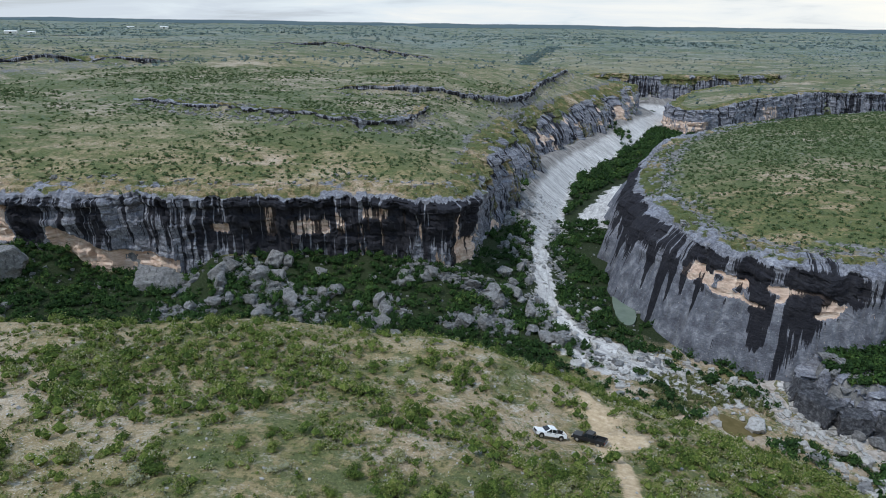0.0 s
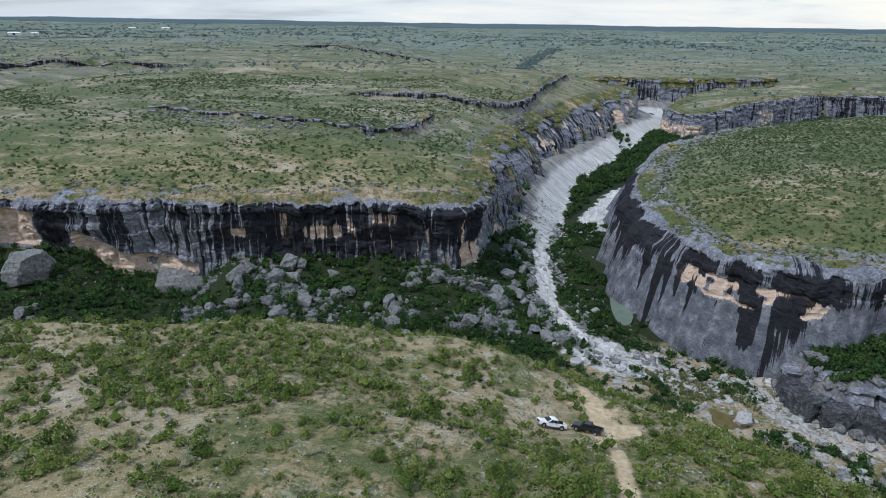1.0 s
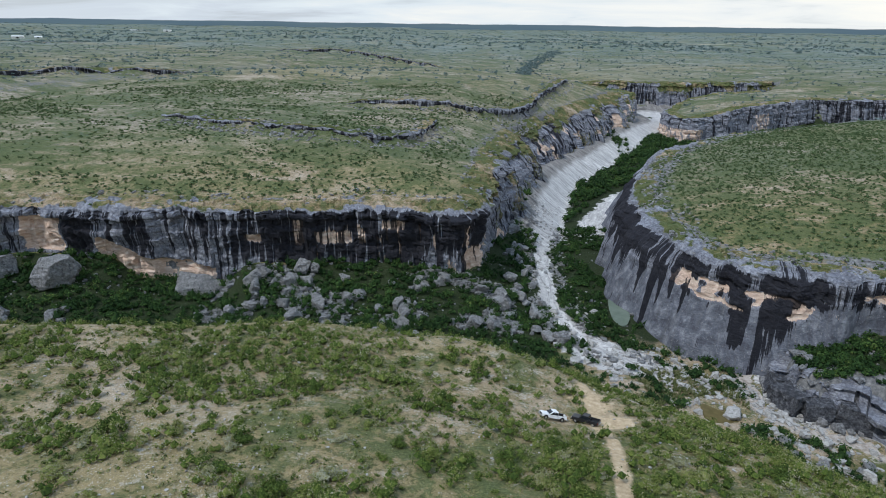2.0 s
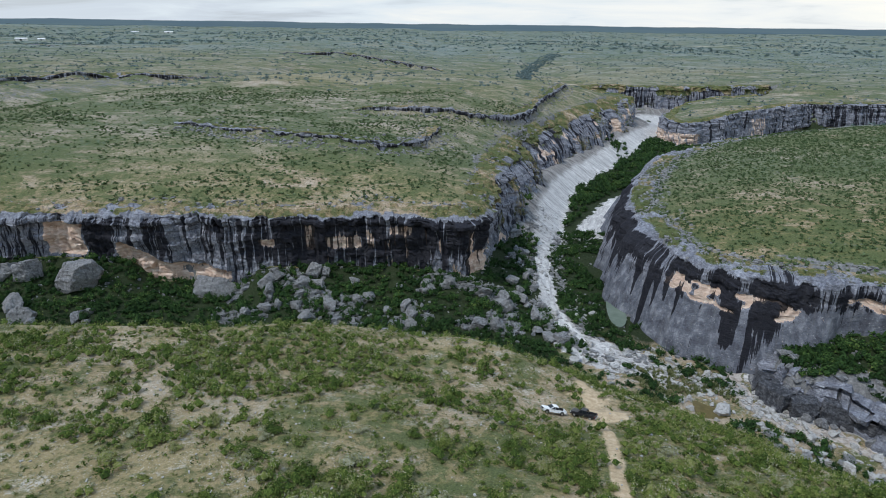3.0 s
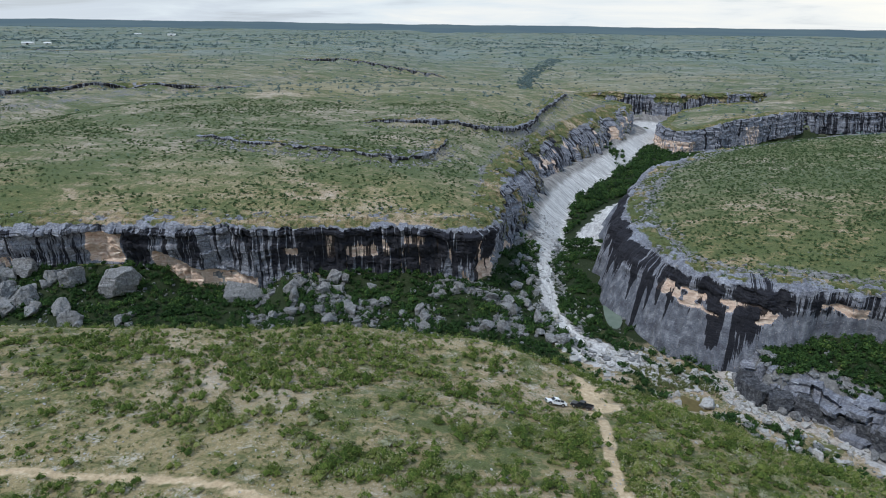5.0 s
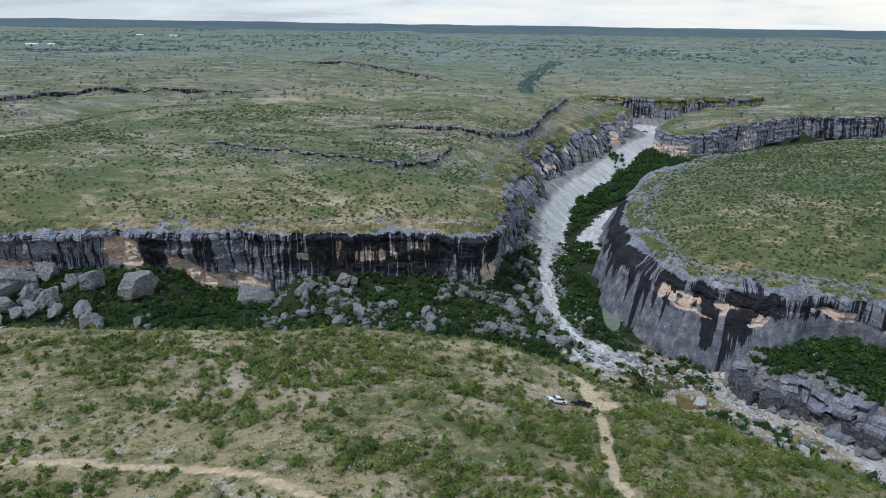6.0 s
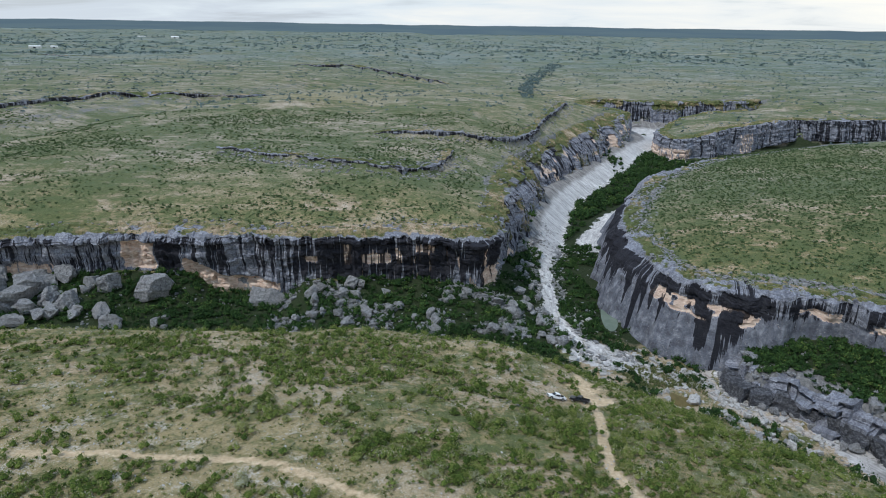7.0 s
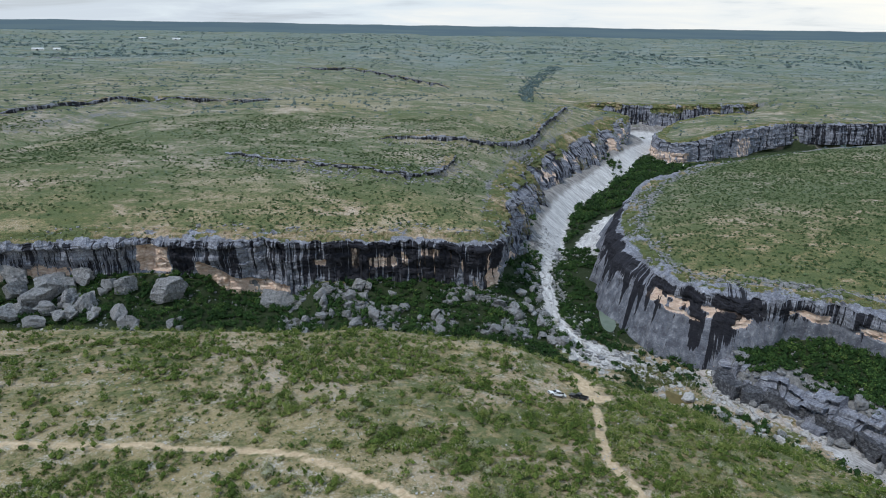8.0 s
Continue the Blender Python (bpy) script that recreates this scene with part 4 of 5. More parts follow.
# near slope
def near_keep(x, y):
    near = within(POLY_NEAR, x, y) & (along(BANK, x, y)[0] > np.where(x > 34, 8.5, 0.5))
    z = hill_top(x, y)
    open_flat = 1 - 0.62 * smooth(76, 66, y) * smooth(-20, -50, x) * smooth(38, 46, y)
    clump = smooth(0.47, 0.55, 0.55 * fbm(x / 24, y / 8, 81) + 0.45 * vnoise(z / 1.1, x / 45, 82) + 0.06 * smooth(-10, 40, x) - 0.025 * smooth(92, 104, y) * smooth(10, -10, x))
    open_flat = open_flat * (1 - 0.72 * np.exp(-(((x - 27) / 20) ** 2 + ((y - 101) / 17) ** 2)))
    brow = 1 - 0.7 * smooth(112, 124, y) * smooth(30, 5, x)
    return near * off_track(x, y) * (0.20 + 0.80 * clump) * open_flat * brow


px, py = scatter(21000, -175, 135, 8, 168, near_keep)
pr = 0.5 + 1.7 * rng.random(len(px)) ** 2.0
pz = height(px, py)
pt = np.clip(0.42 + 0.8 * (fbm(px / 9, py / 6, 57) - 0.5) + 0.25 * rng.normal(size=len(px)) + 0.34 * (rng.random(len(px)) < 0.20), 0.02, 0.98)
single = (py > 18) & (py < 78) & (np.abs(px) < 62) & (pr > 0.75)
single &= np.cumsum(single) <= 280
rest = ~single
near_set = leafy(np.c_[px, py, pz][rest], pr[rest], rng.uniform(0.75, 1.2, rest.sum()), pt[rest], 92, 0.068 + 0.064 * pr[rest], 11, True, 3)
tx, ty = scatter(24000, -160, 125, 10, 165, lambda x, y: within(POLY_NEAR, x, y) * off_track(x, y, 0.0) * (0.25 + 0.75 * smooth(0.4, 0.6, fbm(x / 9, y / 7, 85))))
tr = rng.uniform(0.16, 0.55, len(tx))
tt = np.where(rng.random(len(tx)) < 0.35, 0.97, np.where(rng.random(len(tx)) < 0.4, 0.15, 0.72))
tuft_set = leafy(np.c_[tx, ty, height(tx, ty) - 0.03], tr, np.full(len(tx), 0.8), np.clip(tt + 0.08 * rng.normal(size=len(tx)), 0.0, 1.0), 11, tr * 0.42, 12, False)
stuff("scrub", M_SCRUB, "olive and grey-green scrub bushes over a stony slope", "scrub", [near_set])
stuff("grass_tufts", M_SCRUB, "dry grass tufts and sage among pale gravel", "grass", [tuft_set])


# tablelands
def table_keep(x, y):
    inside = within(POLY_WEST, x, y) & (along(RIM_WEST, x, y)[0] > 1.0)
    east = within(POLY_EAST, x, y) & (along(RIM_EAST, x, y)[0] > 1.0)
    far = within(POLY_FAR, x, y) & (along(RIM_FAR, x, y)[0] > 1.0)
    z = height(x, y, False)
    return np.clip((inside | far) * (0.12 + 0.88 * bands(x, y, z, 2.4)) + east * (0.7 + 0.3 * bands(x, y, z, 2.2)), 0, 1)


ux, uy = fan(50000, 130, 460, table_keep, 0.75)
ur = 0.45 + 1.1 * rng.random(len(ux)) ** 2.0
uz = height(ux, uy, True, False)
ut = np.clip(0.50 + 0.5 * (fbm(ux / 12, uy / 8, 53) - 0.5) + 0.16 * rng.normal(size=len(ux)), 0.0, 0.95)
mx, my = scatter(7500, 90, 420, 150, 480, lambda x, y: (within(POLY_EAST, x, y) & (along(RIM_EAST, x, y)[0] > 6)) * (0.35 + 0.65 * smooth(0.42, 0.58, fbm(x / 14, y / 12, 58))))
ux, uy = np.r_[ux, mx], np.r_[uy, my]
ur, uz = np.r_[ur, 0.4 + 1.2 * rng.random(len(mx)) ** 1.8], np.r_[uz, height(mx, my, True, False)]
ut = np.r_[ut, np.clip(0.42 + 0.2 * rng.normal(size=len(mx)), 0, 1)]
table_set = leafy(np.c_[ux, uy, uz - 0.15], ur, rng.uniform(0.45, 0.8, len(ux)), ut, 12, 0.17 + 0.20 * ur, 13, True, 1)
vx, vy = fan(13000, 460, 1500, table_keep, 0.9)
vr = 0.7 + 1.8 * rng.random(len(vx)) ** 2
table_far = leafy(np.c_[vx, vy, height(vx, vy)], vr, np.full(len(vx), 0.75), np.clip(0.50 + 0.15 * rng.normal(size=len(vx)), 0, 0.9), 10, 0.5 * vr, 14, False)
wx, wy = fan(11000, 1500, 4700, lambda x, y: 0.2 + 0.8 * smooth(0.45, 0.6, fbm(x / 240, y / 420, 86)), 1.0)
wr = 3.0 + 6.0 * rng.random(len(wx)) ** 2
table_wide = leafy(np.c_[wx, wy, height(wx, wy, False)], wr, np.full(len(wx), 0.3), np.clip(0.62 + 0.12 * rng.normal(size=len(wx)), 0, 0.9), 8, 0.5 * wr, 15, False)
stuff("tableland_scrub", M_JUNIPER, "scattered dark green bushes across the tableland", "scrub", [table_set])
stuff("distant_scrub", M_HAZED, "distant scrub on the plain, haze-blue in colour", "scrub", [table_far, table_wide])
gu = np.linspace(0, 1, 260) ** 1.2
qx, qy = np.interp(gu, [0, 0.5, 1], [128, 190, 290]) + rng.normal(size=260) * 5, np.interp(gu, [0, 0.5, 1], [850, 1120, 1400]) + rng.normal(size=260) * 25
stuff("gully_trees", M_HAZED, "dark band of trees along a distant gully", "trees", [leafy(np.c_[qx, qy, height(qx, qy, False)], rng.uniform(1.5, 4, 260), np.full(260, 0.7), rng.uniform(0.2, 0.7, 260), 16, np.full(260, 1.4), 16)])


# valley thickets: along the foot of the western wall, on the island beside the channel, on the low bench
def valley_keep(x, y):
    low = ~(within(POLY_WEST, x, y) | within(POLY_EAST, x, y) | within(POLY_FAR, x, y) | within(POLY_NEAR, x, y))
    dw, ds = along(RIM_WEST, x, y)[0], along(STREAM, x, y)[0]
    slab = (y > 275) & (dw < 34) & (dw > 3)
    talus = (y < 230) & (dw < 50) & (x < 34) & (dw > 0.5)
    shelf = within(POLY_SHELF, x, y) & (along(SHELF, x, y)[0] > 4 + 6 * fbm(x / 9, y / 9, 52))
    island = (ds > 4.0) & (ds < 36) & (y > 170) & ~talus & (x > 40)
    bank = (x < 46) & (y < 290) & (ds > 6)
    lower = (x > 40) & (y < 172) & (ds > 5) & ~shelf
    p = talus * (0.7 + 0.3 * smooth(0.36, 0.50, fbm(x / 11, y / 9, 88))) + shelf * 1.0 + island * smooth(0.34, 0.5, fbm(x / 13, y / 16, 89)) + bank * 0.4 + lower * 0.5 * smooth(7, 10, np.where(x > 84, along(SHELF, x, y)[0], 20))
    pool = within([(71, 222), (66.5, 206), (64.5, 190), (69, 185), (77, 190), (78.5, 206), (78, 222)], x, y)
    p = p * ~pool * (1 - 0.85 * np.exp(-(((x - 62) / 15) ** 2 + ((y - 160) / 12) ** 2))) * (((x - 79) / 11) ** 2 + ((y - 132) / 10) ** 2 > 1)
    p = p * (1 - 0.75 * talus * smooth(-175, -190, x))
    return np.clip(p, 0, 1) * low * ~slab * (along(STREAM_SIDE, x, y)[0] > np.where(x < -150, 6, -1))


ax, ay = scatter(19000, -230, 190, 60, 300, valley_keep)
ar = 0.8 + 2.0 * rng.random(len(ax)) ** 1.5
at_ = np.clip(0.33 + 0.7 * (fbm(ax / 8, ay / 8, 48) - 0.5) + 0.2 * rng.normal(size=len(ax)), 0, 1)
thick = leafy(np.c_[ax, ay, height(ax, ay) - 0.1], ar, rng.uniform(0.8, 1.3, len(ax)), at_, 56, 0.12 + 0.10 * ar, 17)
bx, by = scatter(6500, 50, 330, 280, 600, lambda x, y: (along(STREAM, x, y)[0] < 45) & (along(STREAM, x, y)[2] > 0) & ((y > 345) | (fbm(x / 10, y / 10, 50) > 0.45)) & (along(RIM_WEST, x, y)[0] > 36) & (along(RIM_EAST, x, y)[0] > np.where(y < 450, 34, 8)) & ~within(POLY_EAST, x, y) & ~within(POLY_FAR, x, y) & (along(RIM_FAR, x, y)[0] > 6) & (along(STREAM, x, y)[0] > 2))
br = 1.4 + 2.8 * rng.random(len(bx)) ** 1.6
thick2 = leafy(np.c_[bx, by, height(bx, by)], br, rng.uniform(0.9, 1.3, len(bx)), np.clip(0.30 + 0.55 * (fbm(bx / 14, by / 14, 49) - 0.5) + 0.2 * rng.normal(size=len(bx)), 0, 1), 60, 0.15 + 0.12 * br, 18)
cx = np.r_[46 + 3 * rng.normal(size=26), 167 + 6 * rng.normal(size=30)]
cy = np.r_[318 + 6 * rng.normal(size=26), 532 + 10 * rng.normal(size=30)]
foot_set = leafy(np.c_[cx, cy, height(cx, cy)], rng.uniform(1.6, 3.6, 56), np.full(56, 1.1), rng.uniform(0.1, 0.7, 56), 80, np.full(56, 0.35), 23)
ex, ey = scatter(3800, 100, 260, 30, 168, lambda x, y: within(POLY_SHELF, x, y) & (along(SHELF, x, y)[0] > 1 + 6 * fbm(x / 9, y / 9, 52)) & ~within(POLY_EAST, x, y))
er = 0.9 + 1.8 * rng.random(len(ex)) ** 1.5
bench_set = leafy(np.c_[ex, ey, height(ex, ey) - 0.1], er, np.full(len(ex), 1.0), np.clip(0.32 + 0.25 * rng.normal(size=len(ex)), 0, 1), 70, 0.16 + 0.13 * er, 24)
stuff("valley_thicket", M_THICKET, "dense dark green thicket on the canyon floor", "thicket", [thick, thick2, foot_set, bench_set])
kx, ky = scatter(700, 62, 92, 124, 160, lambda x, y: (~within(POLY_NEAR, x, y)) * smooth(0.42, 0.55, fbm(x / 7, y / 7, 90)) * (np.hypot(x - 79, y - 132) > 9))
stuff("dry_reeds", M_REED, "tawny reeds beside the river bed", "reeds", [leafy(np.c_[kx, ky, height(kx, ky)], rng.uniform(0.4, 1.1, len(kx)), np.full(len(kx), 1.6), rng.random(len(kx)), 60, np.full(len(kx), 0.16), 19)])


# single shrubs of the near slope
def shrub_kind(seed):
    """A shrub about a metre in radius: short woody stems and a loose crown."""
    thing = new("shrub")
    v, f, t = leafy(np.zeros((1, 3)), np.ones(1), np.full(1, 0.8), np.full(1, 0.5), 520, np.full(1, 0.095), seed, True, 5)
    crown = new("crown", mesh_of("crown", v, f, M_SHRUB))
    crown.parent = thing
    bm = bmesh.new()
    r = random.Random(seed)
    for _ in range(5):
        a, lean = r.uniform(0, 6.28), r.uniform(0.3, 0.7)
        top = Vector((math.cos(a) * lean, math.sin(a) * lean, 0.6))
        m = Matrix.Translation(top * 0.5 - Vector((0, 0, 0.06))) @ top.to_track_quat("Z", "Y").to_matrix().to_4x4()
        bmesh.ops.create_cone(bm, segments=5, radius1=0.05, radius2=0.02, depth=top.length, matrix=m)
    part("stem", bm, M_STEM, thing)
    return thing


kinds = [shrub_kind(900 + k) for k in range(8)]
words = ("olive-green desert shrub on stony ground", "low grey-green shrub among pale gravel", "round dark green bush on the dry slope")
order = np.flatnonzero(single)
for n, i in enumerate(order):
    m = pose(px[i], py[i], pz[i], 0, 0, rng.uniform(0, 360)) @ Matrix.Diagonal((pr[i], pr[i] * rng.uniform(0.8, 1.2), pr[i] * rng.uniform(0.8, 1.15), 1))
    if n < len(kinds):
        ob = kinds[n]
        ob.matrix_basis = m
    else:
        ob = kinds[n % len(kinds)].copy()
        scene.collection.objects.link(ob)
        for child in kinds[n % len(kinds)].children:
            c = child.copy()
            scene.collection.objects.link(c)
            c.parent = ob
        ob.matrix_basis = m
    tagged(ob, words[n % 8 % 3], "shrub", "shrubs on the near slope")


# ------------------------------------------------------------------ rocks
def rock_mesh(seed, mat, stretch=(1, 1, 1), cuts=11, level=3, lean=0.3):
    """A broken block: a skewed cube cut by flat planes and roughened."""
    r = random.Random(seed)
    bm = bmesh.new()
    bmesh.ops.create_cube(bm, size=1.7)
    bmesh.ops.subdivide_edges(bm, edges=bm.edges[:], cuts=2 + 2 * level, use_grid_fill=True)
    planes = []
    for _ in range(cuts):
        nv = Vector((r.gauss(0, 1), r.gauss(0, 1), r.gauss(0, 0.8))).normalized()
        planes.append((nv, r.uniform(0.50, 0.92)))
    skew = (r.uniform(-lean, lean), r.uniform(-lean, lean))
    for v in bm.verts:
        v.co.x += skew[0] * v.co.z
        v.co.y += skew[1] * v.co.z
        for nv, h in planes:
            over = v.co.dot(nv) - h
            if over > 0:
                v.co -= nv * over
        at = v.co * 2.2
        v.co += Vector((noise.noise(at + Vector((seed, 0, 0))), noise.noise(at + Vector((0, seed, 0))), noise.noise(at + Vector((0, 0, seed))))) * 0.10
        at = v.co * 6.5
        v.co += Vector((noise.noise(at + Vector((seed, 3, 0))), noise.noise(at + Vector((5, seed, 0))), noise.noise(at + Vector((0, 7, seed))))) * 0.07
        v.co = Vector((v.co.x * stretch[0], v.co.y * stretch[1], v.co.z * stretch[2]))
    me = bpy.data.meshes.new("boulder")
    bm.to_mesh(me)
    bm.free()
    me.materials.append(mat)
    return me


grey_blocks = [rock_mesh(40 + k, M_ROCK, (1.15, 0.7 + 0.08 * (k % 4), 0.7 + 0.12 * (k % 3)), 13 + k % 5) for k in range(9)]
huge_blocks = [rock_mesh(80 + k, M_ROCK, (1.2, 0.8, 0.75 + 0.1 * (k % 3)), 12, 4) for k in range(6)]
pale_blocks = [rock_mesh(60 + k, M_PALE, (1, 0.8, 0.6 + 0.06 * k), 10) for k in range(5)]


def boulder(me, x, y, size, sink=0.25, turn=(0, 0, 0), label="grey limestone boulder among the thicket", group="boulders under the cliff", z=None):
    ob = new("boulder", me)
    ground_z = float(height(np.array([x]), np.array([y]))[0]) if z is None else z
    ob.matrix_world = pose(x, y, ground_z + size * (0.55 - sink), *turn) @ Matrix.Diagonal((size, size, size, 1))
    return tagged(ob, label, "boulder", group)


# the great blocks at the foot of the western cliff
BIG = [(-139, 194, 8.8, 3), (-161, 198, 5.2, 1), (-168, 199, 4.2, 2), (-156, 182, 5.0, 3), (-150, 175, 4.6, 4), (-173, 186, 5.2, 5), (-182, 190, 5.5, 6), (-178, 180, 4.0, 7),
       (-187, 182, 4.6, 8), (-196, 186, 7.0, 1), (-192, 196, 7.5, 4), (-206, 190, 6.5, 2), (-188, 173, 4.4, 0), (-201, 178, 5.6, 3), (-212, 201, 7.0, 5), (-181, 203, 5.2, 4), (-188, 197, 5.0, 0), (-145, 172, 2.4, 1), (-132, 177, 2.6, 2), (-127, 174, 2.2, 3), (-128, 180, 2.0, 4), (-112, 168, 2.6, 5), (-28.7, 191, 3.2, 6),
       (-21.5, 184, 1.9, 7), (-14, 186, 3.2, 8), (-17, 196, 2.2, 0), (-48, 197, 2.6, 1), (-44, 188, 2.4, 2), (-54, 192, 2.4, 3), (-62, 186, 2.8, 4), (-35, 199, 2.3, 5), (-5, 195, 2.6, 6), (-66, 190, 2.2, 7)]
for n, (x, y, size, k) in enumerate(BIG):
    big = size > 4
    boulder(huge_blocks[k % 6] if big else grey_blocks[k], x, y, size, 0.0 if big else 0.15, (10 * (n % 5) - 20, 8 * (n % 4) - 12, 47 * n % 360), "huge grey limestone block fallen from the cliff" if big else "grey limestone boulder among the thicket")
for n in range(26):
    x, y = -181 + rng.normal() * 10, 186 + rng.normal() * 6
    if y > 176:
        boulder(grey_blocks[n % 9], x, y, rng.uniform(1.4, 4.2), 0.0, (rng.uniform(-25, 25), rng.uniform(-25, 25), rng.uniform(0, 360)), "grey limestone block in a heap at the cliff foot")
# a pale leaning slab under the scooped overhang
slab_block = boulder(rock_mesh(97, M_ROCK, (1.0, 0.28, 0.72), 7, 4), -89, 199.5, 9.5, 0.33, (-32, 0, 4), "broad pale grey slab leaning below the overhang")
placed = 0
while placed < 70:
    x, y = rng.uniform(-80, 26), rng.uniform(164, 203)
    if along(RIM_WEST, np.array([x]), np.array([y]))[0][0] > 4 and fbm(np.array([x / 12]), np.array([y / 10]), 91)[0] > 0.5:
        boulder(grey_blocks[placed % 9], x, y, 0.9 + 2.9 * rng.random() ** 1.5, 0.08, (rng.uniform(-30, 30), rng.uniform(-30, 30), rng.uniform(0, 360)))
        placed += 1
placed = 0
while placed < 56:
    x, y = rng.uniform(24, 48), rng.uniform(172, 285)
    d = along(STREAM, np.array([x]), np.array([y]))[0][0]
    if 4 < d < 17 and not within(POLY_WEST, np.array([x]), np.array([y]))[0]:
        boulder(grey_blocks[placed % 9], x, y, 1.0 + 2.6 * rng.random() ** 1.6, 0.2, (rng.uniform(-25, 25), rng.uniform(-25, 25), rng.uniform(0, 360)), "grey boulder on the bank of the dry channel", "boulders beside the channel")
        placed += 1
# blocks in the river bed
boulder(pale_blocks[0], 84.5, 133, 3.6, 0.2, (10, -8, 30), "large pale banded boulder in the river bed", "boulders in the river bed")
boulder(pale_blocks[1], 44, 160, 2.6, 0.2, (0, 12, 80), "pale blocky boulder beside the river bed", "boulders in the river bed")
placed = 0
while placed < 84:
    x, y = rng.uniform(40, 128), rng.uniform(88, 205)
    d = along(STREAM, np.array([x]), np.array([y]))[0][0]
    if d < 17 and not within(POLY_EAST, np.array([x]), np.array([y]))[0] and not within(POLY_NEAR, np.array([x]), np.array([y]))[0]:
        boulder(pale_blocks[placed % 5], x, y, 0.5 + 1.5 * rng.random() ** 2, 0.2, (rng.uniform(-20, 20), rng.uniform(-20, 20), rng.uniform(0, 360)), "pale washed boulder in the river bed", "boulders in the river bed")
        placed += 1
for n in range(34):
    x, y = 98 + rng.normal() * 6, 112 + rng.normal() * 5
    boulder(pale_blocks[n % 5] if n % 3 else grey_blocks[n % 9], x, y, 0.8 + 1.6 * rng.random() ** 1.5, 0.15, (rng.uniform(-20, 20), rng.uniform(-20, 20), rng.uniform(0, 360)), "pale angular block in a heap by the river", "blocks heaped by the river")


# the low bench: long split blocks side by side, and tumbled ones between them
bench_line, bench_at = softened(SHELF, 1.0)
BENCH = [(16, 9, 7.5, 8.0), (25, 8.5, 7.0, 8.5), (33.5, 7, 6.5, 7.6), (43, 9.5, 6.5, 7.8), (52.5, 8, 6.0, 6.6), (60, 6, 6.0, 7.4), (67, 7, 5.5, 6.2), (75, 8, 6.0, 7.0), (84, 8, 6.0, 6.4), (94, 10, 6.5, 7.2), (106, 11, 7.0, 6.6)]
for n, (run, size, deep, tall) in enumerate(BENCH):
    k = int(np.argmin(np.abs(bench_at - run)))
    course = bench_line[min(k + 3, len(bench_line) - 1)] - bench_line[k - 3]
    ob = new("bench_block", rock_mesh(300 + n, M_DARK, (size / 1.55, deep / 1.7, tall / 1.7), 3, 6, 0.08))
    ob.matrix_world = pose(bench_line[k][0], bench_line[k][1], -33.4 + tall / 2, 4 * (n % 3) - 4, 5 * (n % 4) - 7, math.degrees(math.atan2(course[1], course[0])) + 7 * (n % 3) - 7)
    tagged(ob, "massive dark grey rock block of the bench above the river bed", "rock block", "blocks of the bench")
for n in range(80):
    x, y = bench_line[int(rng.integers(8, 122))] + np.array([1.0, 0.6]) * rng.uniform(-5.0, 10.0)
    if not within(POLY_NEAR, np.array([x]), np.array([y]))[0] and not within(POLY_EAST, np.array([x]), np.array([y]))[0]:
        boulder(grey_blocks[n % 9], x, y, 1.0 + 2.2 * rng.random() ** 1.4, 0.2, (rng.uniform(-15, 15), rng.uniform(-15, 15), rng.uniform(0, 360)), "dark grey block on the broken rock bench", "blocks on the bench")


def rubble(x, y, size, mat, name, label, seed):
    """Many small angular stones in one mesh."""
    r = np.random.default_rng(seed)
    cube = np.array([(a, b, c) for a in (-1, 1) for b in (-1, 1) for c in (-1, 1)], float)
    quad = np.array([(0, 1, 3, 2), (4, 6, 7, 5), (0, 4, 5, 1), (2, 3, 7, 6), (0, 2, 6, 4), (1, 5, 7, 3)])
    n = len(x)
    v = cube[None] * r.uniform(0.55, 1.0, (n, 8, 3)) * np.stack([np.ones(n), r.uniform(0.5, 1, n), r.uniform(0.3, 0.7, n)], -1)[:, None]
    a = r.uniform(0, 6.28, n)[:, None]
    tilt = r.normal(size=(n, 1)) * 0.25
    vx_, vy_, vz_ = v[..., 0], v[..., 1], v[..., 2]
    vz_ = vz_ + vx_ * tilt
    v = np.stack([vx_ * np.cos(a) - vy_ * np.sin(a), vx_ * np.sin(a) + vy_ * np.cos(a), vz_], -1) * size[:, None, None]
    v = v + np.stack([x, y, height(x, y, True, False) + size * 0.15], -1)[:, None]
    f = (np.arange(n) * 8)[:, None, None] + quad[None]
    ob = new(name, mesh_of(name, v.reshape(-1, 3), f.reshape(-1, 4), mat))
    return tagged(ob, label, "stones", kind="stuff")


sx, sy = scatter(15000, -175, 135, 10, 165, lambda x, y: within(POLY_NEAR, x, y) * smooth(0.42, 0.62, fbm(x / 14, y / 8, 93)))
rubble(sx, sy, 0.06 + 0.30 * rng.random(len(sx)) ** 4, M_PALE, "slope_stones", "pale loose stones on the dry slope", 1)
sx, sy = scatter(44000, -220, 230, 130, 420, lambda x, y: (within(POLY_WEST, x, y) & (along(RIM_WEST, x, y)[0] < 4 + 15 * fbm(x / 14, y / 9, 96)) & (along(RIM_WEST, x, y)[0] > 2)) * 0.8 + (within(POLY_EAST, x, y) & (along(RIM_EAST, x, y)[0] < 4 + 18 * fbm(x / 14, y / 9, 96)) & (along(RIM_EAST, x, y)[0] > 2)) * 0.8)
rubble(sx, sy, 0.18 + 1.1 * rng.random(len(sx)) ** 3.2, M_ROCK, "rim_rubble", "broken grey rock along the cliff tops", 2)
sx, sy = scatter(16000, 78, 210, 110, 420, lambda x, y: within(POLY_EAST, x, y) * smooth(20, 2, along(RIM_EAST, x, y)[0] + 6 * fbm(x / 6, y / 6, 46)))
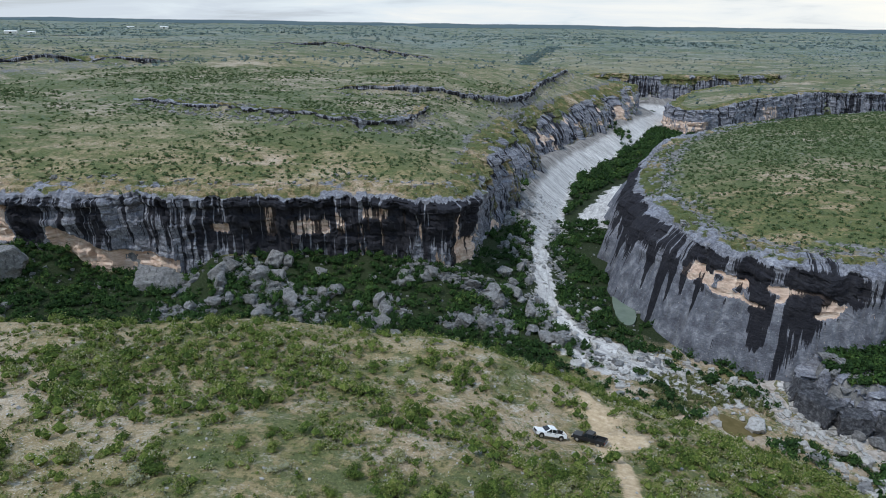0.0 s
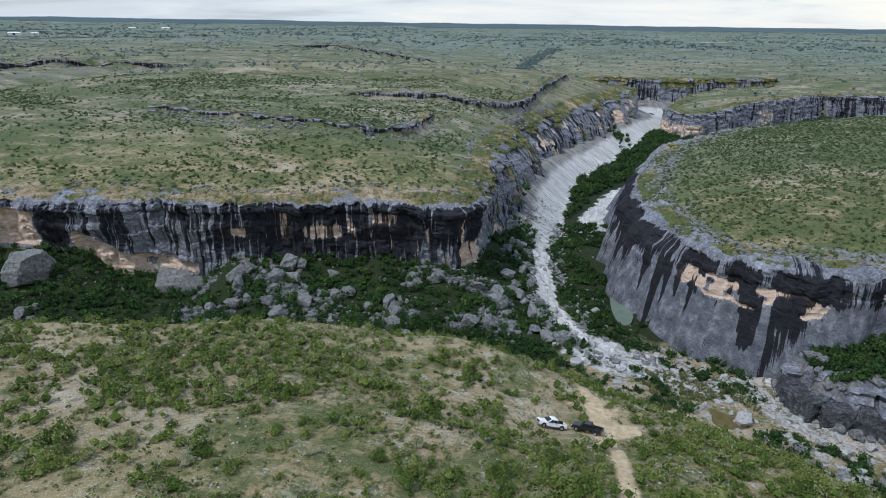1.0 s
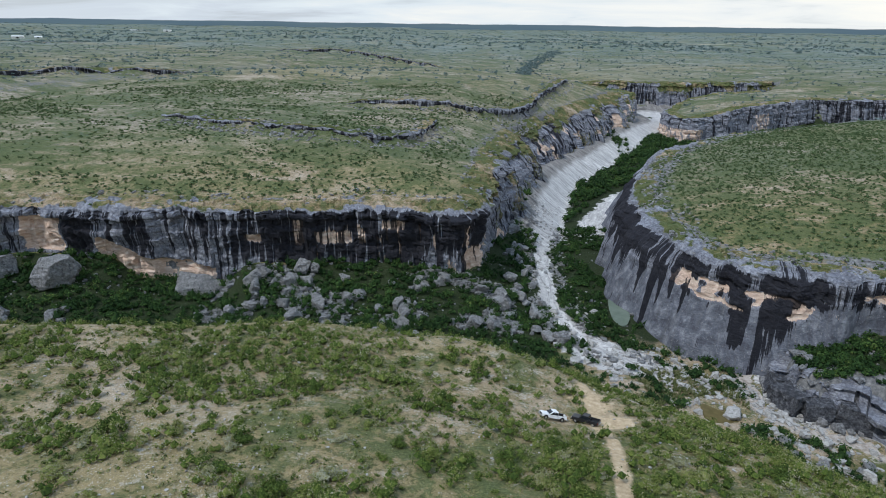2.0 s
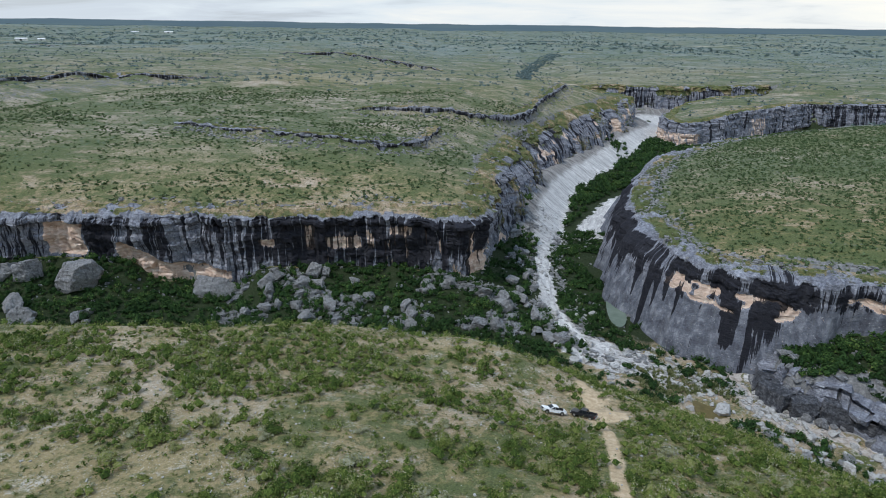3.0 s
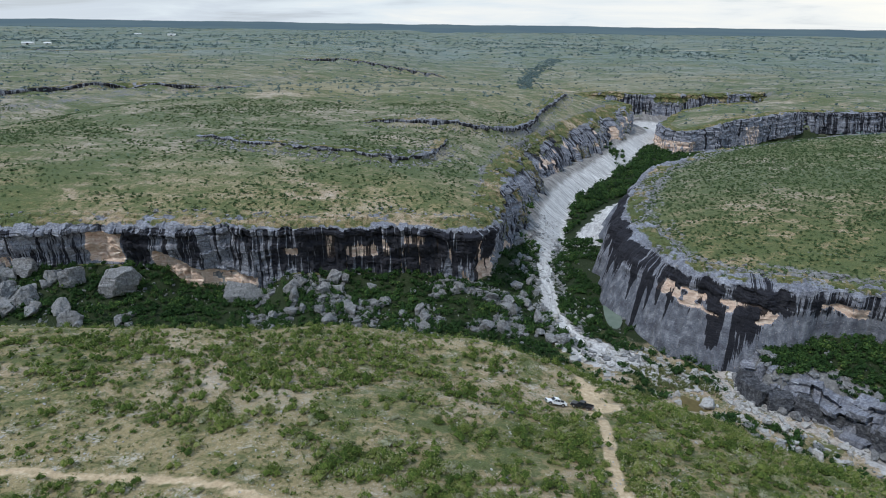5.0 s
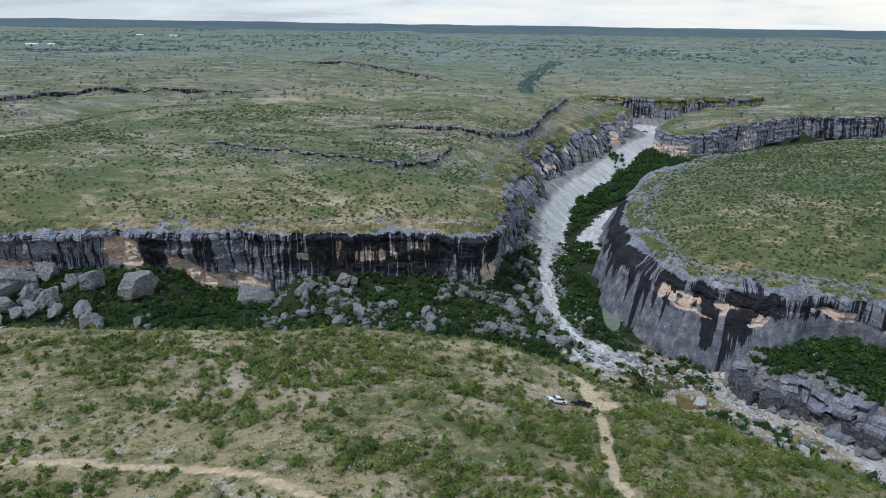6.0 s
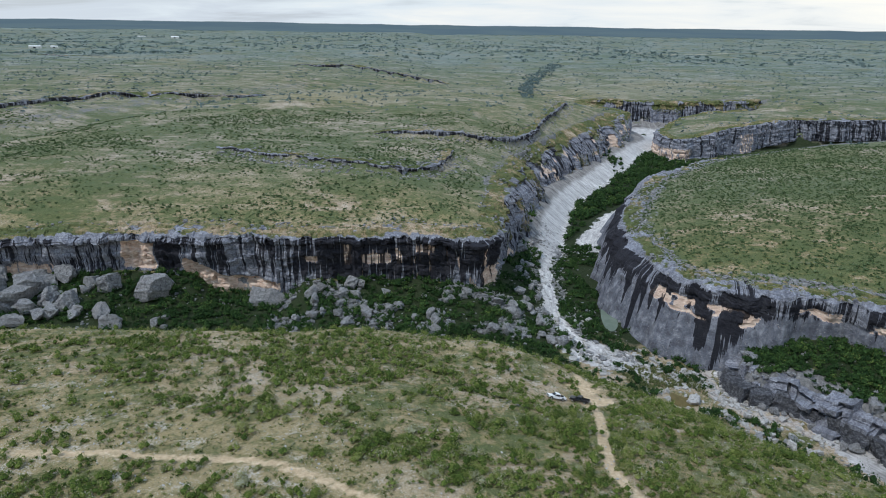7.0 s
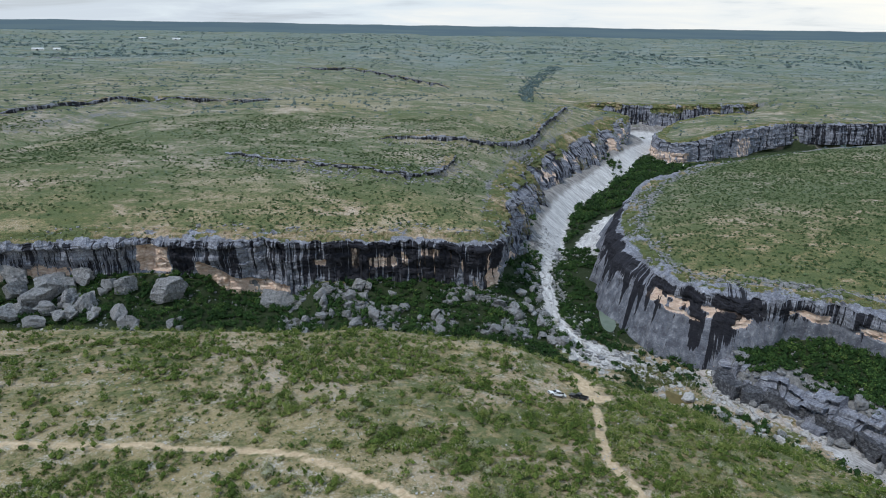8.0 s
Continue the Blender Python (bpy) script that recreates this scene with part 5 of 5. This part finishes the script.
rubble(sx, sy, 0.2 + 1.0 * rng.random(len(sx)) ** 2.6, M_ROCK, "rim_rubble", "weathered grey blocks strewn along the eastern rim", 9)
sx, sy = scatter(16000, -220, 190, 60, 320, lambda x, y: (~(within(POLY_WEST, x, y) | within(POLY_EAST, x, y) | within(POLY_NEAR, x, y))) * smooth(0.45, 0.6, fbm(x / 10, y / 10, 94)))
rubble(sx, sy, 0.15 + 0.9 * rng.random(len(sx)) ** 4, M_ROCK, "valley_rubble", "tumbled grey rubble on the canyon floor", 3)
sx, sy = scatter(9000, 36, 150, 70, 330, lambda x, y: (along(STREAM, x, y)[0] < 13) & ~within(POLY_NEAR, x, y) & (np.hypot(x - 79, (y - 132)) > 7))
rubble(sx, sy, 0.10 + 0.8 * rng.random(len(sx)) ** 4, M_PALE, "bed_stones", "pale stones scattered in the river bed", 4)


sx, sy = scatter(9000, -86, 30, 162, 205, lambda x, y: (~within(POLY_WEST, x, y) & ~within(POLY_NEAR, x, y)) * smooth(0.50, 0.58, fbm(x / 12, y / 10, 91)))
rubble(sx, sy, 0.25 + 1.3 * rng.random(len(sx)) ** 3, M_ROCK, "talus_rubble", "craggy grey rubble between the boulders under the cliff", 6)
sx, sy = scatter(2600, 54, 108, 118, 172, lambda x, y: (~within(POLY_NEAR, x, y) & ~within(POLY_SHELF, x, y) & (along(STREAM, x, y)[0] < 16) & (np.hypot(x - 79, y - 132) > 9)) * smooth(0.44, 0.55, fbm(x / 6, y / 6, 59)))
rubble(sx, sy, 0.25 + 1.1 * rng.random(len(sx)) ** 2.5, M_PALE, "bed_rubble", "white broken blocks in the river bend", 7)
sx, sy = scatter(6000, 30, 72, 160, 290, lambda x, y: (np.abs(along(STREAM, x, y)[0] - 5.0 - 3 * fbm(x / 8, y / 8, 55)) < 2.6) * smooth(0.36, 0.5, fbm(x / 7, y / 7, 54)))
rubble(sx, sy, 0.2 + 1.2 * rng.random(len(sx)) ** 2.6, M_ROCK, "bank_rubble", "grey stones strewn along both sides of the channel", 8)
lx, ly = [], []
for n, (plan, drop) in enumerate(SCARPS[:3]):
    line, at = softened(plan, 1.0)
    side = np.gradient(line, axis=0)
    pick = rng.integers(6, len(line) - 6, 900)
    gap = rng.normal(size=900) * (2.0 + drop) + 1.5
    lx.append(line[pick, 0] + side[pick, 1] * gap), ly.append(line[pick, 1] - side[pick, 0] * gap)
lx, ly = np.concatenate(lx), np.concatenate(ly)
rubble(lx, ly, 0.25 + 1.1 * rng.random(len(lx)) ** 3, M_ROCK, "ledge_rubble", "broken grey stones along the rock ledges", 5)


# ------------------------------------------------------------------ water
def water(name, plan, z, mat, label):
    line, _ = softened(plan + plan[:1], 1.0, 3)
    bm = bmesh.new()
    vs = [bm.verts.new((x, y, z)) for x, y in line[:-1]]
    low = [bm.verts.new((x, y, z - 0.6)) for x, y in line[:-1]]
    bm.faces.new(vs)
    for a in range(len(vs)):
        b = (a + 1) % len(vs)
        bm.faces.new((vs[b], vs[a], low[a], low[b]))
    me = bpy.data.meshes.new(name)
    bm.to_mesh(me)
    bm.free()
    me.materials.append(mat)
    return tagged(new(name, me), label, "water", kind="structure")


level = lambda x, y: float(valley_floor(np.array([x]), np.array([y]))[0])
water("water", [(73, 220), (68.5, 206), (66.5, 191), (70, 187), (74.5, 195), (76, 206), (76.5, 219)], level(71.0, 204.0) + 1.0, M_POND, "still green pool beside the smooth rock wall")
water("water", [(70, 141), (76, 130), (83, 123), (89, 126), (84, 133), (77, 141)], level(79.0, 132.0) + 0.75, M_MUD, "shallow muddy brown puddle in the river bed")


# ------------------------------------------------------------------ the two pickup trucks
def paint(name, colour, rough, metal=0.0, dust=0.0):
    def look_of(g):
        dusty = g.step(g.noise(g.local(), 2.5, 5.0, 0.65), 0.5, 0.75)
        return g.mix(g.math("MULTIPLY", dusty, dust), colour, (0.32, 0.27, 0.2)), rough
    m = material(name, look_of)
    m.node_tree.nodes["Principled BSDF"].inputs["Metallic"].default_value = metal
    m.node_tree.nodes["Principled BSDF"].inputs["Specular IOR Level"].default_value = 0.5
    return m


M_WHITE, M_BLACK = paint("white_paint", (0.8, 0.81, 0.81), 0.35, 0.0, 0.12), paint("black_paint", (0.010, 0.011, 0.014), 0.32, 0.0, 0.05)
M_PLASTIC, M_TYRE = paint("black_plastic", (0.012, 0.012, 0.013), 0.8), paint("tyre_rubber", (0.022, 0.022, 0.022), 0.9)
M_GLASS, M_CHROME = paint("tinted_glass", (0.012, 0.016, 0.02), 0.12), paint("bright_metal", (0.55, 0.55, 0.56), 0.3, 0.9)
M_LAMP, M_RED = paint("lamp_lens", (0.7, 0.7, 0.68), 0.15), paint("red_lens", (0.35, 0.02, 0.02), 0.2)


def block(bm, x0, x1, y0, y1, z0, z1, top=(0, 0, 0), bevel=0.0):
    """A box whose top face may be drawn in at the back, the front and the sides."""
    back, front, sides = top
    low = [(x0, y0, z0), (x1, y0, z0), (x1, y1, z0), (x0, y1, z0)]
    high = [(x0 + back, y0 + sides, z1), (x1 - front, y0 + sides, z1), (x1 - front, y1 - sides, z1), (x0 + back, y1 - sides, z1)]
    v = [bm.verts.new(p) for p in low + high]
    faces = [bm.faces.new([v[i] for i in f]) for f in ((3, 2, 1, 0), (4, 5, 6, 7), (0, 1, 5, 4), (1, 2, 6, 5), (2, 3, 7, 6), (3, 0, 4, 7))]
    if bevel:
        edges = {e for f in faces for e in f.edges}
        bmesh.ops.bevel(bm, geom=list(edges), offset=bevel, segments=2, affect="EDGES", profile=0.6)
    return bm


def disc(bm, x, y, z, r, width, segments=24):
    bmesh.ops.create_cone(bm, cap_ends=True, segments=segments, radius1=r, radius2=r, depth=width, matrix=Matrix.Translation((x, y, z)) @ Matrix.Rotation(math.pi / 2, 4, "X"))
    return bm


def sheet(bm, pts, thick):
    """A thin pane from four corners, given its thickness along its own normal."""
    p = [Vector(q) for q in pts]
    n = (p[1] - p[0]).cross(p[3] - p[0]).normalized() * thick
    a, b = [bm.verts.new(q) for q in p], [bm.verts.new(q + n) for q in p]
    bm.faces.new(a[::-1]), bm.faces.new(b)
    for i in range(4):
        j = (i + 1) % 4
        bm.faces.new((a[i], a[j], b[j], b[i]))
    return bm


def pickup(body_paint, m, label):
    """A four-door pickup, nose along x: hull, cab, load bed, glass, lamps, bumpers and four wheels."""
    thing = new("pickup_truck")
    bm = bmesh.new()
    block(bm, 1.05, 2.80, -0.98, 0.98, 0.52, 1.14, (0, 0.10, 0.06), 0.06)
    block(bm, -0.95, 1.10, -0.98, 0.98, 0.48, 1.16, (0, 0, 0.03), 0.05)
    part("hull", bm, body_paint, thing)
    cab = part("cab", block(bmesh.new(), -0.95, 1.25, -0.95, 0.95, 1.14, 1.86, (0.18, 0.85, 0.17), 0.06), body_paint, thing)
    part("windscreen", sheet(bmesh.new(), [(1.22, -0.80, 1.22), (1.22, 0.80, 1.22), (0.52, 0.70, 1.77), (0.52, -0.70, 1.77)], 0.03), M_GLASS, cab)
    part("rear_window", sheet(bmesh.new(), [(-0.945, 0.72, 1.28), (-0.945, -0.72, 1.28), (-0.825, -0.66, 1.74), (-0.825, 0.66, 1.74)], 0.03), M_GLASS, cab)
    for s in (1, -1):
        front = [(0.10, 0.955 * s, 1.20), (0.92, 0.945 * s, 1.20), (0.38, 0.83 * s, 1.72), (0.10, 0.83 * s, 1.72)]
        rear = [(-0.80, 0.945 * s, 1.20), (0.0, 0.955 * s, 1.20), (0.0, 0.83 * s, 1.72), (-0.70, 0.83 * s, 1.72)]
        for pts in (front, rear):
            part("side_window", sheet(bmesh.new(), pts[::-1] if s > 0 else pts, 0.02), M_GLASS, cab)
        part("bed_side", block(bmesh.new(), -2.86, -0.98, 0.88 * s if s > 0 else -0.98, 0.98 if s > 0 else -0.88, 0.55, 1.20, (0, 0, 0.0), 0.03), body_paint, thing)
        part("bed_liner", block(bmesh.new(), -2.82, -0.98, 0.84 * s if s > 0 else -0.885, 0.885 if s > 0 else -0.84, 0.66, 1.205), M_PLASTIC, thing)
        part("mirror", block(bmesh.new(), 0.86, 1.02, 0.97 * s if s > 0 else -1.17, 1.17 if s > 0 else -0.97, 1.16, 1.38, (0, 0.03, 0.02), 0.02), M_PLASTIC, thing)
        part("headlight", block(bmesh.new(), 2.70, 2.83, 0.62 * s if s > 0 else -0.95, 0.95 if s > 0 else -0.62, 0.82, 1.04, (0, 0.03, 0), 0.02), M_LAMP, thing)
        part("tail_light", block(bmesh.new(), -2.90, -2.84, 0.86 * s if s > 0 else -0.97, 0.97 if s > 0 else -0.86, 0.80, 1.12), M_RED, thing)
        for x in (0.25, -0.55):
            part("door_handle", block(bmesh.new(), x - 0.09, x + 0.09, 0.975 * s if s > 0 else -1.0, 1.0 if s > 0 else -0.975, 1.02, 1.07), M_PLASTIC, thing)
        for x in (1.85, -1.85):
            part("wheel_arch", disc(bmesh.new(), x, 0.935 * s, 0.50, 0.49, 0.11), M_PLASTIC, thing)
            wheel = part("wheel", disc(bmesh.new(), x, 0.86 * s, 0.40, 0.14, 0.30, 12), M_PLASTIC, thing)
            bm = disc(bmesh.new(), x, 0.875 * s, 0.40, 0.40, 0.27, 28)
            bmesh.ops.bevel(bm, geom=[e for e in bm.edges if e.is_manifold and abs(e.verts[0].co.y - e.verts[1].co.y) < 0.01], offset=0.05, segments=2, affect="EDGES")
            part("tyre", bm, M_TYRE, wheel)
            part("rim", disc(bmesh.new(), x, 0.925 * s, 0.40, 0.24, 0.19, 20), M_CHROME, wheel)
    part("bed_floor", block(bmesh.new(), -2.84, -0.98, -0.88, 0.88, 0.52, 0.72), M_PLASTIC, thing, "dark lined load bed")
    part("bed_liner", block(bmesh.new(), -1.06, -0.97, -0.84, 0.84, 0.66, 1.205), M_PLASTIC, thing)
    part("tailgate", block(bmesh.new(), -2.90, -2.82, -0.88, 0.88, 0.60, 1.18, (0, 0, 0), 0.02), body_paint, thing)
    part("front_bumper", block(bmesh.new(), 2.74, 2.96, -0.97, 0.97, 0.46, 0.74, (0, 0.04, 0.02), 0.04), M_PLASTIC if body_paint == M_BLACK else M_CHROME, thing)
    part("rear_bumper", block(bmesh.new(), -3.06, -2.90, -0.95, 0.95, 0.48, 0.68, (0, 0, 0), 0.03), M_CHROME, thing)
    part("grille", block(bmesh.new(), 2.74, 2.825, -0.60, 0.60, 0.76, 1.04, (0, 0.02, 0), 0.01), M_PLASTIC, thing)
    thing.matrix_world = m
    return tagged(thing, label, "pickup truck", "pickups parked on the slope")


def parked(x, y, heading):
    """A pose on the slope, tilted with the ground under the wheels."""
    a = radians(heading)
    f, s = Vector((math.cos(a), math.sin(a), 0)), Vector((-math.sin(a), math.cos(a), 0))
    at = lambda p: float(height(np.array([p.x]), np.array([p.y]), False)[0])
    c = Vector((x, y, 0))
    ahead = (f * 3.7 + Vector((0, 0, at(c + f * 1.85) - at(c - f * 1.85)))).normalized()
    across = (s * 1.8 + Vector((0, 0, at(c + s * 0.9) - at(c - s * 0.9)))).normalized()
    upward = ahead.cross(across).normalized()
    across = upward.cross(ahead)
    turn = Matrix((ahead, across, upward)).transposed().to_4x4()
    z = sum(at(c + f * 1.85 * i + s * 0.9 * j) for i in (1, -1) for j in (1, -1)) / 4
    return Matrix.Translation((x, y, z + 0.12)) @ turn


pickup(M_WHITE, parked(21.6, 92.6, 187), "white pickup truck with dark load bed parked on scrubby ground")
pickup(M_BLACK, parked(28.5, 91.8, 146), "black pickup truck parked behind a white one beside the dirt track")


# ------------------------------------------------------------------ far things
def shed(x, y, long, deep, tall, turn, label):
    thing = new("farm_building")
    part("wall", block(bmesh.new(), -long / 2, long / 2, -deep / 2, deep / 2, -1.0, tall), M_SHED, thing)
    part("roof", block(bmesh.new(), -long / 2 - 0.8, long / 2 + 0.8, -deep / 2 - 0.8, deep / 2 + 0.8, tall, tall + deep * 0.22, (0.5, 0.5, deep * 0.46)), M_ROOF, thing)
    part("door", block(bmesh.new(), -long * 0.1, long * 0.1, -deep / 2 - 0.12, -deep / 2 + 0.02, -0.5, tall * 0.75), M_PLASTIC, thing)
    thing.matrix_world = pose(x, y, float(height(np.array([x]), np.array([y]), False)[0]), 0, 0, turn)
    return tagged(thing, label, "building", "far farm buildings")


M_SHED, M_ROOF = paint("pale_cladding", (0.6, 0.6, 0.57), 0.7), paint("white_metal_roof", (0.78, 0.78, 0.77), 0.5)
shed(-1134, 1814, 30, 10, 5, 12, "long white metal-roofed farm building on the plain")
shed(-1100, 1850, 18, 10, 5, 20, "small white farm building beside a long one")
shed(-1450, 3250, 34, 12, 6, 5, "distant white farm building far out on the plain")
shed(-1190, 3010, 36, 12, 6, -4, "distant long pale farm building on the plain")


def far_road(plan, width, label):
    line, s = softened(plan, 12.0)
    t = np.gradient(line, axis=0)
    t /= np.linalg.norm(t, axis=1, keepdims=True)
    n = np.c_[t[:, 1], -t[:, 0]]
    w = width * (0.6 + 0.8 * fbm(s / 60, s * 0, 97))[:, None]
    rows = [line + n * w * k for k in (-0.5, 0, 0.5)]
    v = np.concatenate([np.c_[r, height(r[:, 0], r[:, 1], False) + 1.6] for r in rows])
    ob = new("road", mesh_of("road", v, grid_faces(3, len(line)), M_CALICHE))
    return tagged(ob, label, "road", kind="structure")


M_CALICHE = material("pale_caliche", lambda g: (g.ramp(g.noise(g.pos(), 0.05, 5.0), [(0.35, (0.27, 0.25, 0.18)), (0.65, (0.44, 0.40, 0.31))]), 0.95))
far_road([(430, 2330), (560, 2190), (650, 2080), (760, 1960), (920, 2010), (1113, 2139), (1400, 2300)], 12, "pale unpaved road across the far plain")
